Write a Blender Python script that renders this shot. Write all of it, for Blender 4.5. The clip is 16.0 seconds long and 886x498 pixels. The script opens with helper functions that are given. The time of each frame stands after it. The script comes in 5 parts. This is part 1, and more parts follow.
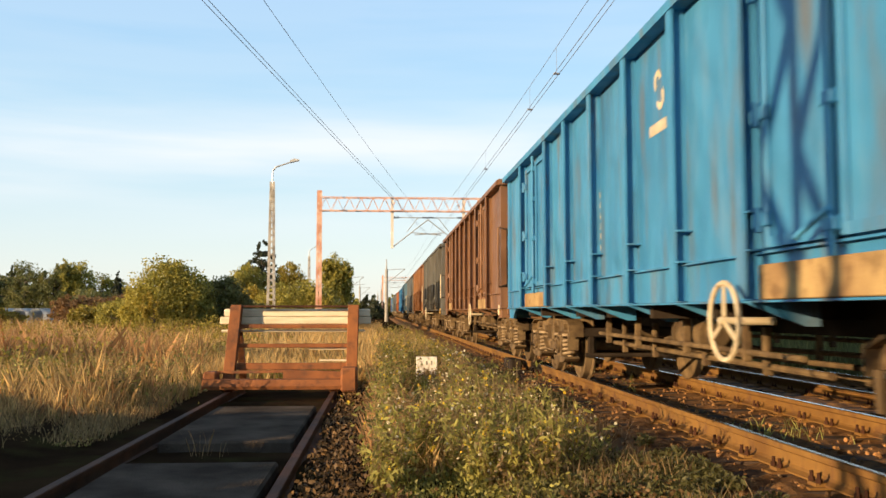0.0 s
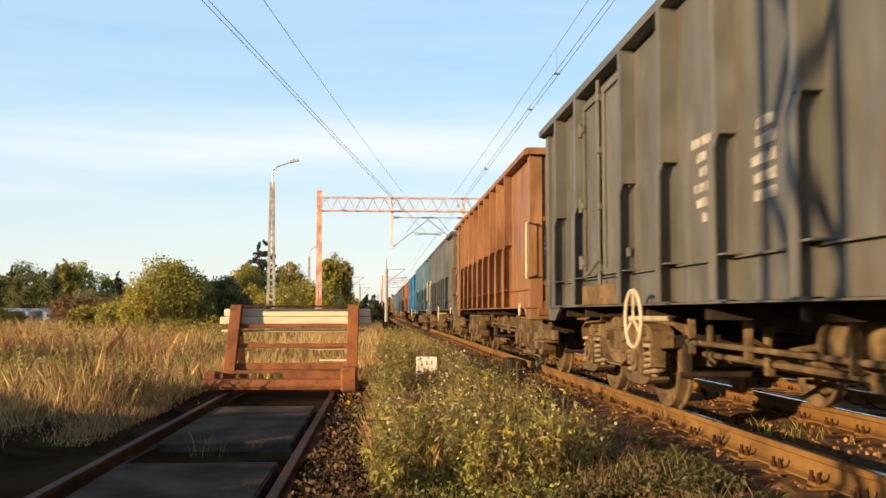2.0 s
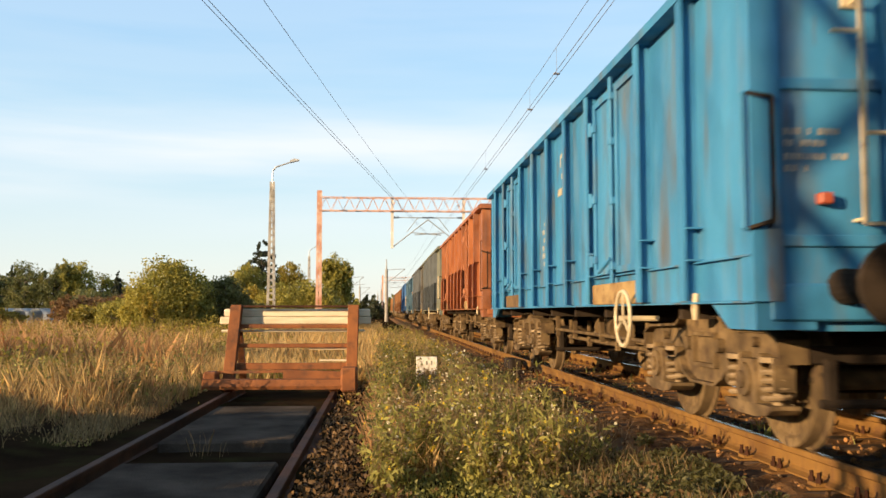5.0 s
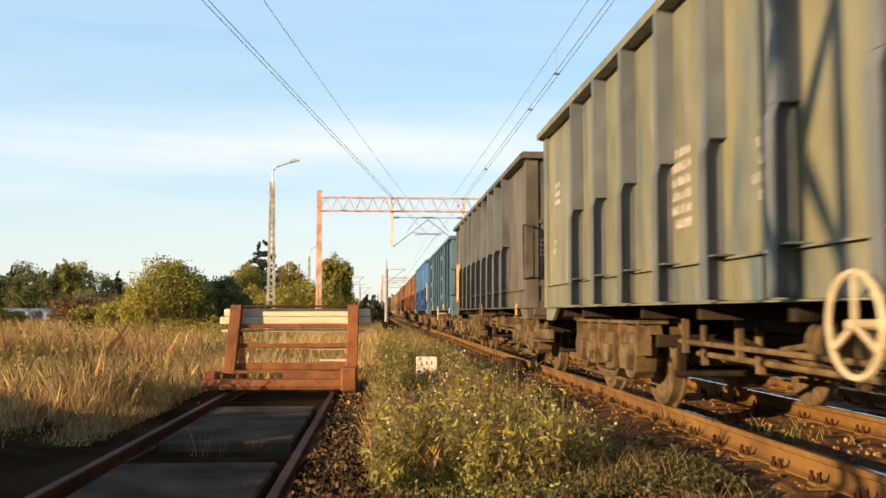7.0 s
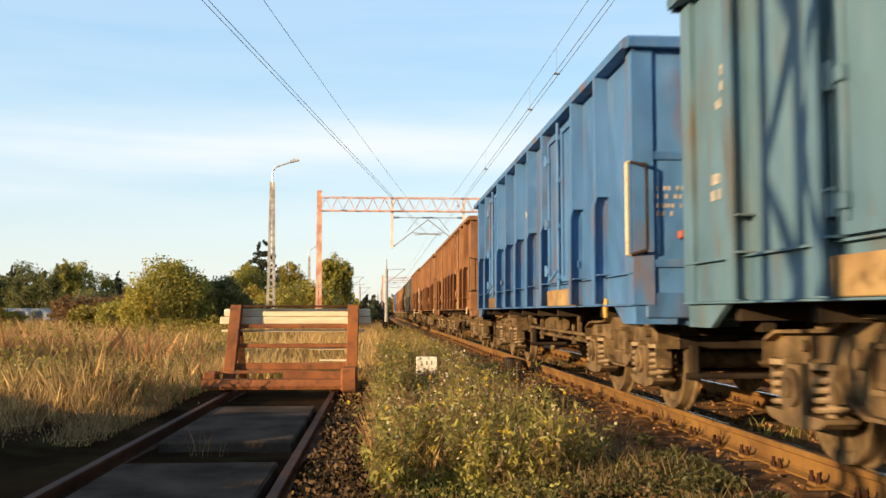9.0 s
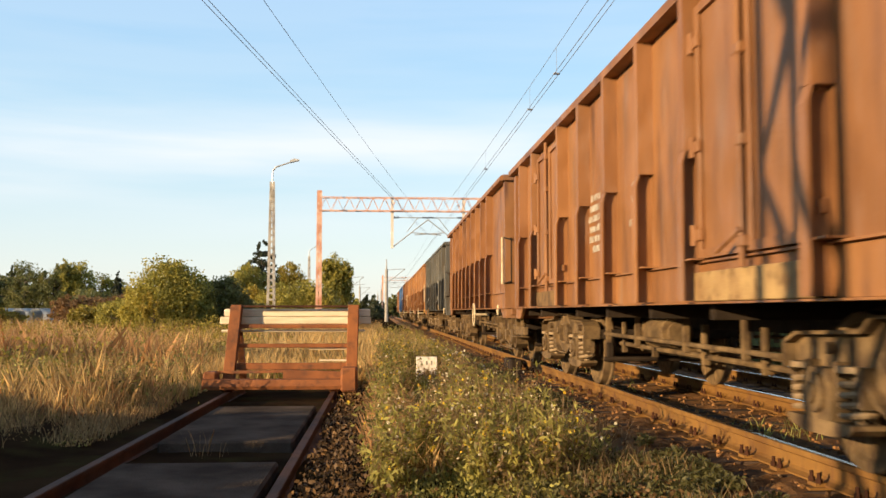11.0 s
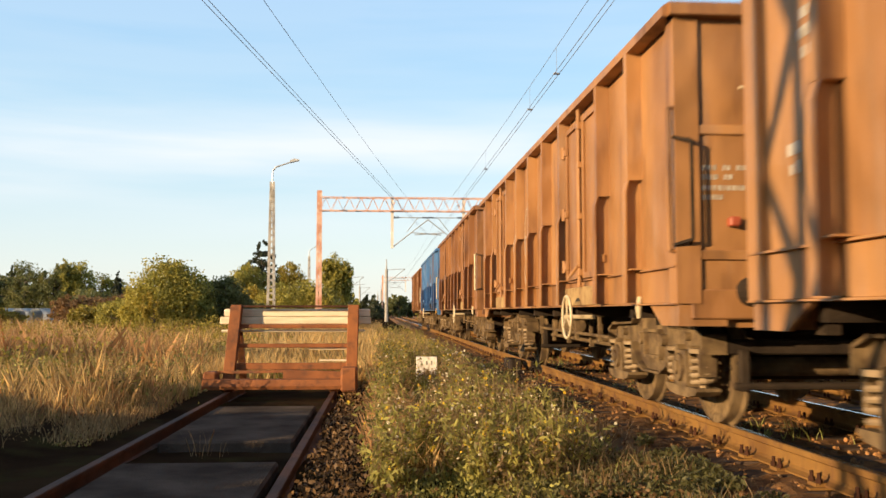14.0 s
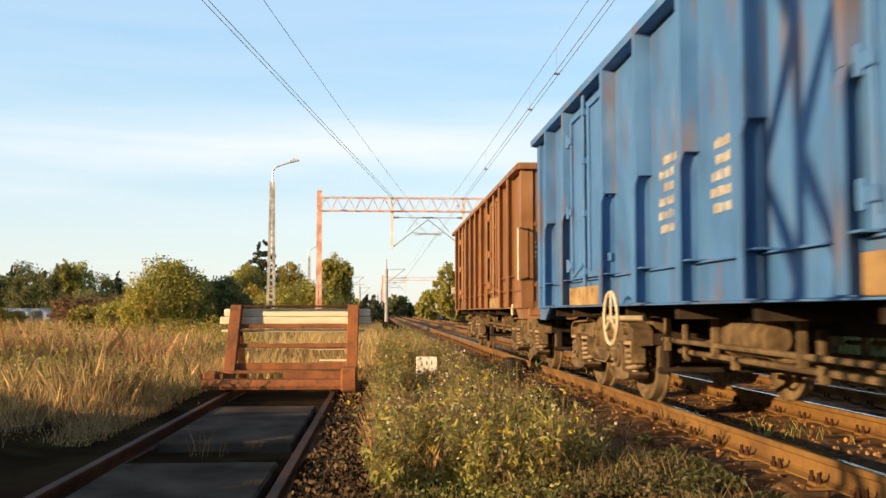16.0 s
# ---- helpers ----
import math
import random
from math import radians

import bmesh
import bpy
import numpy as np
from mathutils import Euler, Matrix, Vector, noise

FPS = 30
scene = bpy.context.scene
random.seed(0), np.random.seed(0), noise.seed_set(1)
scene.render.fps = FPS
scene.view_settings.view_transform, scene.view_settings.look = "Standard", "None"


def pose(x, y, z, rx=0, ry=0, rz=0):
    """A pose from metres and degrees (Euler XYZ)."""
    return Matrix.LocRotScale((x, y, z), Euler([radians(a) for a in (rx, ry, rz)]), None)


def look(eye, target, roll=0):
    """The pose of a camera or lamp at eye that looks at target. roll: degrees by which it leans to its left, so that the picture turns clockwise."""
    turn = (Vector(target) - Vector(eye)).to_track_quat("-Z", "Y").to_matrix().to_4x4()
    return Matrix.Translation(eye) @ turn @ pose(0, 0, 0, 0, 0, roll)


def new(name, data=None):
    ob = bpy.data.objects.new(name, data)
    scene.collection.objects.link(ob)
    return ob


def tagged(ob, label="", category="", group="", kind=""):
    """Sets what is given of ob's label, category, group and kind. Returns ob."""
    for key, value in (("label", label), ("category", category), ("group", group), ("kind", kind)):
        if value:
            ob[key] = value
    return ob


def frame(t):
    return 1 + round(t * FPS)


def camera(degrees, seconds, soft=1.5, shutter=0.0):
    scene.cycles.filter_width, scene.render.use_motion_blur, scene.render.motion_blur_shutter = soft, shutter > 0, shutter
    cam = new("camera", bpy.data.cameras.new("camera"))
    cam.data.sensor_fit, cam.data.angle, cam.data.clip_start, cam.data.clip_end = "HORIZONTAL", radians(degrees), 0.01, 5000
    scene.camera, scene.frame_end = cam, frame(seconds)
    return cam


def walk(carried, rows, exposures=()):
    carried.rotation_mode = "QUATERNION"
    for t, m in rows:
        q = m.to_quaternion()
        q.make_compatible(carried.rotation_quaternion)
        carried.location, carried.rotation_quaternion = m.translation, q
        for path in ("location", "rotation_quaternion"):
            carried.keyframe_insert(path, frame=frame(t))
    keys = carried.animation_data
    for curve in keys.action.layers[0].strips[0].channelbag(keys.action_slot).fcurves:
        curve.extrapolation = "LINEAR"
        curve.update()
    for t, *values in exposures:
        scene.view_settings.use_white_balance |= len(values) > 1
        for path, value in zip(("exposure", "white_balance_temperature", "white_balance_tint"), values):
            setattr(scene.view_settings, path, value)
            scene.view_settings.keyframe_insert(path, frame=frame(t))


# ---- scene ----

# World: x to the right of the line, y along the track, z up; z = 0 is the soil beside the siding.
EYE_Z = 1.27
RAIL_MAIN, RAIL_SIDE, RAIL_SECOND = 0.355, 0.12, 0.18       # height of the rail heads
X_MAIN, X_SIDE, X_SECOND = 3.59, -1.42, 7.40                # track centres
cam = camera(51.37, 16.0, 1.5, 0.13)
VIEW = pose(0, 0, EYE_Z, 90 + 3.904, 0, -3.931)
walk(cam, [(0.0, VIEW), (16.0, VIEW)])

# ---- light ----
SUN_ELEVATION, SUN_BEHIND = 11.0, 33.0     # degrees; the sun stands to the left, a little behind the camera
scene.view_settings.exposure = 0.95
sun_way = Vector((-math.cos(radians(SUN_ELEVATION)) * math.cos(radians(SUN_BEHIND)),
                  -math.cos(radians(SUN_ELEVATION)) * math.sin(radians(SUN_BEHIND)), math.sin(radians(SUN_ELEVATION))))
sun = new("sun", bpy.data.lights.new("sun", "SUN"))
sun.data.energy, sun.data.angle, sun.data.color = 4.45, radians(0.53), (1.0, 0.70, 0.38)
sun.matrix_world = look(sun_way * 80, (0, 0, 0))


def make_world():
    world = bpy.data.worlds.new("evening_sky")
    scene.world = world
    world.use_nodes = True
    nt = world.node_tree
    nt.nodes.clear()
    n, l = nt.nodes.new, nt.links.new
    out, bg, sky = n("ShaderNodeOutputWorld"), n("ShaderNodeBackground"), n("ShaderNodeTexSky")
    sky.sky_type, sky.sun_disc = "NISHITA", False
    sky.sun_elevation = radians(SUN_ELEVATION)
    sky.sun_rotation = math.atan2(sun_way.x, sun_way.y)
    sky.air_density, sky.dust_density, sky.ozone_density = 1.0, 0.6, 1.6
    co, sep = n("ShaderNodeTexCoord"), n("ShaderNodeSeparateXYZ")
    mp, no, ramp = n("ShaderNodeMapping"), n("ShaderNodeTexNoise"), n("ShaderNodeValToRGB")
    mp.inputs["Scale"].default_value = (1.1, 1.1, 11.0)
    mp.inputs["Rotation"].default_value = (0.0, radians(-3), 0.0)
    no.inputs["Scale"].default_value, no.inputs["Detail"].default_value = 1.5, 5.0
    ramp.color_ramp.elements[0].position, ramp.color_ramp.elements[1].position = 0.34, 0.66
    mix, haze = n("ShaderNodeMix"), n("ShaderNodeMix")
    mix.data_type = haze.data_type = "RGBA"
    mix.inputs["B"].default_value = (3.6, 3.6, 3.6, 1)
    # hazy evening air: pale at the horizon, clear blue higher up
    air = n("ShaderNodeValToRGB")
    air.color_ramp.elements[0].position, air.color_ramp.elements[0].color = 0.0, (3.1, 3.1, 3.0, 1)
    air.color_ramp.elements[1].position, air.color_ramp.elements[1].color = 0.9, (0.10, 0.30, 0.80, 1)
    for at, c in ((0.07, (2.6, 2.95, 3.05)), (0.18, (1.8, 2.7, 3.3)), (0.33, (1.0, 2.15, 3.4)), (0.52, (0.32, 0.85, 1.7))):
        air.color_ramp.elements.new(at).color = (*c, 1)
    haze.inputs["Factor"].default_value = 0.8
    soft = n("ShaderNodeMath")
    soft.operation = "MULTIPLY"
    soft.inputs[1].default_value = 0.75
    veil = n("ShaderNodeValToRGB")
    for k, (at, v) in enumerate(((0.07, 0.12), (0.15, 0.9), (0.18, 1.0), (0.24, 0.25), (0.5, 0.5))):
        e = veil.color_ramp.elements[k] if k < 2 else veil.color_ramp.elements.new(at)
        e.position, e.color = at, (v, v, v, 1)
    both = n("ShaderNodeMath")
    both.operation = "MULTIPLY"
    l(co.outputs["Generated"], mp.inputs["Vector"])
    l(co.outputs["Generated"], sep.inputs["Vector"])
    l(sep.outputs["Z"], air.inputs["Fac"])
    l(mp.outputs["Vector"], no.inputs["Vector"])
    l(no.outputs["Fac"], ramp.inputs["Fac"])
    l(sep.outputs["Z"], veil.inputs["Fac"])
    l(ramp.outputs["Color"], both.inputs[0])
    l(veil.outputs["Color"], both.inputs[1])
    l(both.outputs["Value"], soft.inputs[0])
    l(soft.outputs["Value"], mix.inputs["Factor"])
    l(sky.outputs["Color"], haze.inputs["A"])
    l(air.outputs["Color"], haze.inputs["B"])
    l(haze.outputs["Result"], mix.inputs["A"])
    l(mix.outputs["Result"], bg.inputs["Color"])
    bg.inputs["Strength"].default_value = 0.15
    l(bg.outputs["Background"], out.inputs["Surface"])


make_world()

# ---- materials ----
MATS = {}


def surface(name, color, dark=None, rough=0.75, metal=0.0, scale=3.0, fine=40.0, bump=0.15, dirt=None, dirt_amount=0.35, streak=(1, 1, 1), island=0.0, translucent=0.0, wear=None, dents=0.0, gloss=0.5):
    """A worn surface: two tones mixed by coarse and fine noise, a stain colour, and relief."""
    if name in MATS:
        return MATS[name]
    m = bpy.data.materials.new(name)
    m.use_nodes = True
    nt = m.node_tree
    n, l = nt.nodes.new, nt.links.new
    bsdf = nt.nodes["Principled BSDF"]
    dark = dark or tuple(c * 0.62 for c in color)
    co, mp = n("ShaderNodeTexCoord"), n("ShaderNodeMapping")
    mp.inputs["Scale"].default_value = streak
    info = n("ShaderNodeObjectInfo")
    add = n("ShaderNodeVectorMath")
    add.operation = "ADD"
    wide = n("ShaderNodeVectorMath")
    wide.operation = "SCALE"
    wide.inputs["Scale"].default_value = 37.0
    l(info.outputs["Random"], wide.inputs[0])
    l(co.outputs["Object"], add.inputs[0])
    l(wide.outputs["Vector"], add.inputs[1])
    l(add.outputs["Vector"], mp.inputs["Vector"])
    n1, n2 = n("ShaderNodeTexNoise"), n("ShaderNodeTexNoise")
    n1.inputs["Scale"].default_value, n1.inputs["Detail"].default_value = scale, 6.0
    n2.inputs["Scale"].default_value, n2.inputs["Detail"].default_value = fine, 4.0
    l(mp.outputs["Vector"], n1.inputs["Vector"])
    l(add.outputs["Vector"], n2.inputs["Vector"])
    r1 = n("ShaderNodeValToRGB")
    r1.color_ramp.elements[0].position, r1.color_ramp.elements[1].position = 0.36, 0.66
    r1.color_ramp.elements[0].color, r1.color_ramp.elements[1].color = (*dark, 1), (*color, 1)
    l(n1.outputs["Fac"], r1.inputs["Fac"])
    base = r1.outputs["Color"]
    if dirt:
        r2 = n("ShaderNodeValToRGB")
        r2.color_ramp.elements[0].position, r2.color_ramp.elements[1].position = 0.62 - 0.3 * dirt_amount, 0.75
        n3 = n("ShaderNodeTexNoise")
        n3.inputs["Scale"].default_value, n3.inputs["Detail"].default_value = scale * 2.7, 7.0
        l(mp.outputs["Vector"], n3.inputs["Vector"])
        l(n3.outputs["Fac"], r2.inputs["Fac"])
        mx = n("ShaderNodeMix")
        mx.data_type = "RGBA"
        mx.inputs["B"].default_value = (*dirt, 1)
        l(r2.outputs["Color"], mx.inputs["Factor"])
        l(base, mx.inputs["A"])
        base = mx.outputs["Result"]
    if island:
        geo, hsv, rng = n("ShaderNodeNewGeometry"), n("ShaderNodeHueSaturation"), n("ShaderNodeMapRange")
        rng.inputs["To Min"].default_value, rng.inputs["To Max"].default_value = 1 - island, 1 + island
        l(geo.outputs["Random Per Island"], rng.inputs["Value"])
        l(rng.outputs["Result"], hsv.inputs["Value"])
        l(base, hsv.inputs["Color"])
        base = hsv.outputs["Color"]
    if wear:
        # scuffed paler patches in upright streaks, and thin rust runs
        for colour, sc, stretch, lo, hi in ((wear, 2.2, (1, 1.6, 0.35), 0.54, 0.76), ((0.05, 0.04, 0.032), 1.6, (1, 1.3, 0.25), 0.58, 0.82), ((0.16, 0.075, 0.035), 5.5, (1, 1.6, 0.14), 0.63, 0.74)):
            m4, n4, r4, x4 = n("ShaderNodeMapping"), n("ShaderNodeTexNoise"), n("ShaderNodeValToRGB"), n("ShaderNodeMix")
            x4.data_type = "RGBA"
            m4.inputs["Scale"].default_value = stretch
            n4.inputs["Scale"].default_value, n4.inputs["Detail"].default_value, n4.inputs["Roughness"].default_value = sc, 9.0, 0.65
            r4.color_ramp.elements[0].position, r4.color_ramp.elements[1].position = lo, hi
            r4.color_ramp.elements[1].color = (0.7, 0.7, 0.7, 1)
            x4.inputs["B"].default_value = (*colour, 1)
            l(add.outputs["Vector"], m4.inputs["Vector"])
            l(m4.outputs["Vector"], n4.inputs["Vector"])
            l(n4.outputs["Fac"], r4.inputs["Fac"])
            l(r4.outputs["Color"], x4.inputs["Factor"])
            l(base, x4.inputs["A"])
            base = x4.outputs["Result"]
    l(base, bsdf.inputs["Base Color"])
    rr = n("ShaderNodeMapRange")
    rr.inputs["To Min"].default_value, rr.inputs["To Max"].default_value = max(0.05, rough - 0.12), min(1.0, rough + 0.12)
    l(n2.outputs["Fac"], rr.inputs["Value"])
    l(rr.outputs["Result"], bsdf.inputs["Roughness"])
    bsdf.inputs["Metallic"].default_value = metal
    bsdf.inputs["Specular IOR Level"].default_value = gloss
    if bump:
        b = n("ShaderNodeBump")
        b.inputs["Strength"].default_value, b.inputs["Distance"].default_value = bump, 0.02
        l(n2.outputs["Fac"], b.inputs["Height"])
        if dents:
            d = n("ShaderNodeBump")
            d.inputs["Strength"].default_value, d.inputs["Distance"].default_value = 1.0, dents
            n5 = n("ShaderNodeTexNoise")
            n5.inputs["Scale"].default_value, n5.inputs["Detail"].default_value = 1.7, 1.5
            l(add.outputs["Vector"], n5.inputs["Vector"])
            l(n5.outputs["Fac"], d.inputs["Height"])
            l(d.outputs["Normal"], b.inputs["Normal"])
        l(b.outputs["Normal"], bsdf.inputs["Normal"])
    if translucent:
        tr, ms = n("ShaderNodeBsdfTranslucent"), n("ShaderNodeMixShader")
        l(base, tr.inputs["Color"])
        ms.inputs["Fac"].default_value = translucent
        l(bsdf.outputs["BSDF"], ms.inputs[1])
        l(tr.outputs["BSDF"], ms.inputs[2])
        l(ms.outputs["Shader"], nt.nodes["Material Output"].inputs["Surface"])
    MATS[name] = m
    return m


def leafy(name, color, other, island=0.35):
    return surface(name, color, other, rough=0.6, scale=0.35, fine=30, bump=0.0, island=island, translucent=0.45)


RUST = surface("rusted_steel", (0.30, 0.105, 0.030), (0.17, 0.058, 0.019), 0.8, 0.1, 3.0, 60, 0.3, dirt=(0.08, 0.035, 0.02))
RAILRUST = surface("rail_rust", (0.235, 0.125, 0.036), (0.15, 0.075, 0.024), 0.85, 0.0, 2.0, 70, 0.25, dirt=(0.12, 0.06, 0.03), gloss=0.12)
RAILDARK = surface("old_rail", (0.10, 0.045, 0.024), (0.045, 0.022, 0.014), 0.7, 0.2, 2.0, 70, 0.2, gloss=0.12)
SHINE = surface("polished_rail_head", (0.75, 0.76, 0.78), (0.6, 0.6, 0.62), 0.22, 1.0, 3.0, 50, 0.02)
BOLT = surface("dark_fastening", (0.075, 0.032, 0.018), None, 0.8, 0.2, 8, 80, 0.2, gloss=0.12)
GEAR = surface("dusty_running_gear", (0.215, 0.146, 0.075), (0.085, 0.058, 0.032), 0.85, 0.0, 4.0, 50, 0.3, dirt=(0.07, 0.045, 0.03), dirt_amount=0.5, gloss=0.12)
# grimy steel, with the shade below the wagons added to its dark tone
GEARDARK = surface("grimy_shaded_underframe", (0.045, 0.032, 0.022), (0.022, 0.016, 0.012), 0.85, 0.0, 4.0, 50, 0.3, gloss=0.12)
TREAD = surface("wheel_tread", (0.42, 0.40, 0.38), (0.2, 0.19, 0.18), 0.35, 0.9, 6, 60, 0.05)
PLANKDUST = surface("dusty_sole_plank", (0.42, 0.29, 0.13), (0.26, 0.16, 0.075), 0.85, 0.0, 3, 50, 0.25, dirt=(0.12, 0.07, 0.035), dirt_amount=0.35, gloss=0.12)
SILLRUST = surface("rusty_dusty_plate", (0.22, 0.135, 0.06), (0.12, 0.075, 0.04), 0.85, 0.0, 4, 50, 0.25, dirt=(0.07, 0.05, 0.035), dirt_amount=0.4, gloss=0.12)
COIL = surface("dusty_coil_steel", (0.34, 0.25, 0.15), (0.20, 0.14, 0.08), 0.7, 0.0, 6, 60, 0.15, gloss=0.2)
CREAM = surface("cream_paint", (0.66, 0.55, 0.36), (0.48, 0.38, 0.23), 0.55, 0.0, 6, 50, 0.1, dirt=(0.3, 0.2, 0.1), dirt_amount=0.2)
YELLOW = surface("yellow_paint", (0.66, 0.40, 0.07), (0.50, 0.27, 0.05), 0.55, 0.0, 4, 50, 0.1, dirt=(0.16, 0.10, 0.05), dirt_amount=0.35)
WHITE = surface("white_marking", (0.50, 0.46, 0.39), (0.28, 0.25, 0.20), 0.7, 0.0, 14, 60, 0.05)
TIMBER = surface("weathered_timber", (0.80, 0.70, 0.52), (0.62, 0.52, 0.36), 0.85, 0.0, 2.2, 45, 0.4, streak=(1, 8, 8))
DARKTIMBER = surface("tarred_timber", (0.10, 0.065, 0.045), (0.05, 0.035, 0.025), 0.9, 0.0, 3, 45, 0.4, gloss=0.12)
CONCRETE = surface("old_concrete", (0.42, 0.40, 0.36), (0.28, 0.26, 0.23), 0.9, 0.0, 2.0, 60, 0.35, dirt=(0.16, 0.14, 0.11))
# slab concrete with the siding's shade deepened in its base colour
SLAB = surface("shade_dark_concrete_slab", (0.115, 0.092, 0.072), (0.055, 0.044, 0.035), 0.95, 0.0, 1.9, 45, 0.8, dirt=(0.07, 0.056, 0.044), dirt_amount=0.16, gloss=0.0)
PALEPAINT = surface("pale_grey_paint", (0.74, 0.69, 0.62), (0.58, 0.52, 0.45), 0.7, 0.0, 2, 40, 0.1)
MASTPAINT = surface("faded_red_mast_paint", (0.66, 0.42, 0.32), (0.44, 0.20, 0.12), 0.75, 0.0, 1.2, 40, 0.2, dirt=(0.6, 0.5, 0.42))
STEEL = surface("galvanised_steel", (0.58, 0.57, 0.55), (0.42, 0.42, 0.40), 0.5, 0.6, 3, 50, 0.1)
WIRE = surface("dull_copper_wire", (0.30, 0.30, 0.32), (0.22, 0.22, 0.24), 0.6, 0.5, 3, 50, 0.0)
BALLAST = surface("rust_stained_ballast", (0.36, 0.185, 0.072), (0.19, 0.095, 0.040), 0.95, 0.0, 7, 55, 0.9, dirt=(0.10, 0.072, 0.045), island=0.5, gloss=0.12)
# soil kept very dark: the foreground shade is partly in this colour
SOIL = surface("dry_soil_and_turf_shade_dark", (0.050, 0.031, 0.016), (0.020, 0.013, 0.008), 0.95, 0.0, 0.9, 22, 0.8, dirt=(0.04, 0.036, 0.014), dirt_amount=0.4, gloss=0.0)
PLASTIC = surface("glasshouse_film", (0.70, 0.72, 0.72), (0.6, 0.62, 0.62), 0.4, 0.0, 2, 40, 0.05)

BODY = {}
for key, c, d, stain in (
        ("bright blue", (0.055, 0.245, 0.45), (0.035, 0.175, 0.35), (0.118, 0.118, 0.111)),
        ("teal blue", (0.108, 0.192, 0.245), (0.070, 0.143, 0.208), (0.12, 0.098, 0.065)),
        ("deep blue", (0.072, 0.185, 0.39), (0.048, 0.130, 0.29), (0.163, 0.096, 0.052)),
        ("brown", (0.225, 0.115, 0.056), (0.15, 0.075, 0.04), (0.067, 0.041, 0.030)),
        ("red brown", (0.29, 0.138, 0.053), (0.205, 0.094, 0.039), (0.089, 0.044, 0.030)),
        ("orange brown", (0.37, 0.188, 0.072), (0.26, 0.124, 0.048), (0.126, 0.059, 0.033)),
        ("brick orange", (0.37, 0.135, 0.05), (0.27, 0.095, 0.037), (0.126, 0.052, 0.030)),
        ("slate grey", (0.120, 0.114, 0.096), (0.080, 0.080, 0.073), (0.10, 0.08, 0.055)),
        # grey post paint with the bluish skylight on the posts mixed in
        ("skylit blue grey", (0.135, 0.150, 0.160), (0.10, 0.112, 0.122), (0.055, 0.055, 0.055)),
        ("warm grey", (0.14, 0.118, 0.085), (0.10, 0.086, 0.066), (0.055, 0.05, 0.045)),
        ("grey green", (0.22, 0.205, 0.125), (0.15, 0.155, 0.11), (0.07, 0.12, 0.15))):
    BODY[key] = surface("wagon_" + key.replace(" ", "_"), c, d, 0.55, 0.0, 1.3, 45, 0.12, dirt=stain, dirt_amount=0.28, streak=(1, 1, 0.22), wear=tuple(0.55 * v + 0.10 for v in c), dents=0.13, gloss=0.3)

# ---- mesh helpers ----


def part(name, bm, material, parent=None, label=""):
    me = bpy.data.meshes.new(name)
    bm.to_mesh(me)
    bm.free()
    return mesh_part(name, me, material, parent, label)


def mesh_part(name, me, material, parent=None, label="", at=None):
    if material and not me.materials:
        me.materials.append(material)
    ob = new(name, me)
    if parent:
        ob.parent = parent
    if at is not None:
        ob.matrix_basis = at
    if label:
        ob["label"] = label
    return ob


def box(bm, x0, x1, y0, y1, z0, z1, bevel=0.0):
    made = bmesh.ops.create_cube(bm, size=1.0)
    bmesh.ops.scale(bm, vec=(x1 - x0, y1 - y0, z1 - z0), verts=made["verts"])
    bmesh.ops.translate(bm, vec=((x0 + x1) / 2, (y0 + y1) / 2, (z0 + z1) / 2), verts=made["verts"])
    if bevel:
        edges = list({e for v in made["verts"] for e in v.link_edges})
        bmesh.ops.bevel(bm, geom=edges, offset=bevel, segments=1, affect="EDGES")


def boxed(x0, x1, y0, y1, z0, z1, bevel=0.0):
    bm = bmesh.new()
    box(bm, x0, x1, y0, y1, z0, z1, bevel)
    return bm


def rod(bm, a, b, r, sides=8, r2=None):
    a, b = Vector(a), Vector(b)
    d = b - a
    m = Matrix.Translation((a + b) / 2) @ d.to_track_quat("Z", "Y").to_matrix().to_4x4()
    bmesh.ops.create_cone(bm, cap_ends=True, segments=sides, radius1=r, radius2=r if r2 is None else r2, depth=d.length, matrix=m)


def beam(bm, a, b, w, h):
    """A square bar from a to b."""
    a, b = Vector(a), Vector(b)
    d = b - a
    m = Matrix.Translation((a + b) / 2) @ d.to_track_quat("Z", "Y").to_matrix().to_4x4() @ Matrix.Diagonal((w, h, d.length, 1))
    bmesh.ops.create_cube(bm, size=1.0, matrix=m)


def profile(bm, pts, axis, lo, hi):
    """A prism: pts are (u, v) pairs; axis 'x' extrudes in x (u = y, v = z), 'y' (u = x, v = z), 'z' (u = x, v = y)."""
    def put(u, v, w):
        return {"x": (w, u, v), "y": (u, w, v), "z": (u, v, w)}[axis]
    a = [bm.verts.new(put(u, v, lo)) for u, v in pts]
    b = [bm.verts.new(put(u, v, hi)) for u, v in pts]
    bm.faces.new(a), bm.faces.new(b[::-1])
    for i in range(len(pts)):
        j = (i + 1) % len(pts)
        bm.faces.new((a[i], b[i], b[j], a[j]))
    bmesh.ops.recalc_face_normals(bm, faces=bm.faces[:])


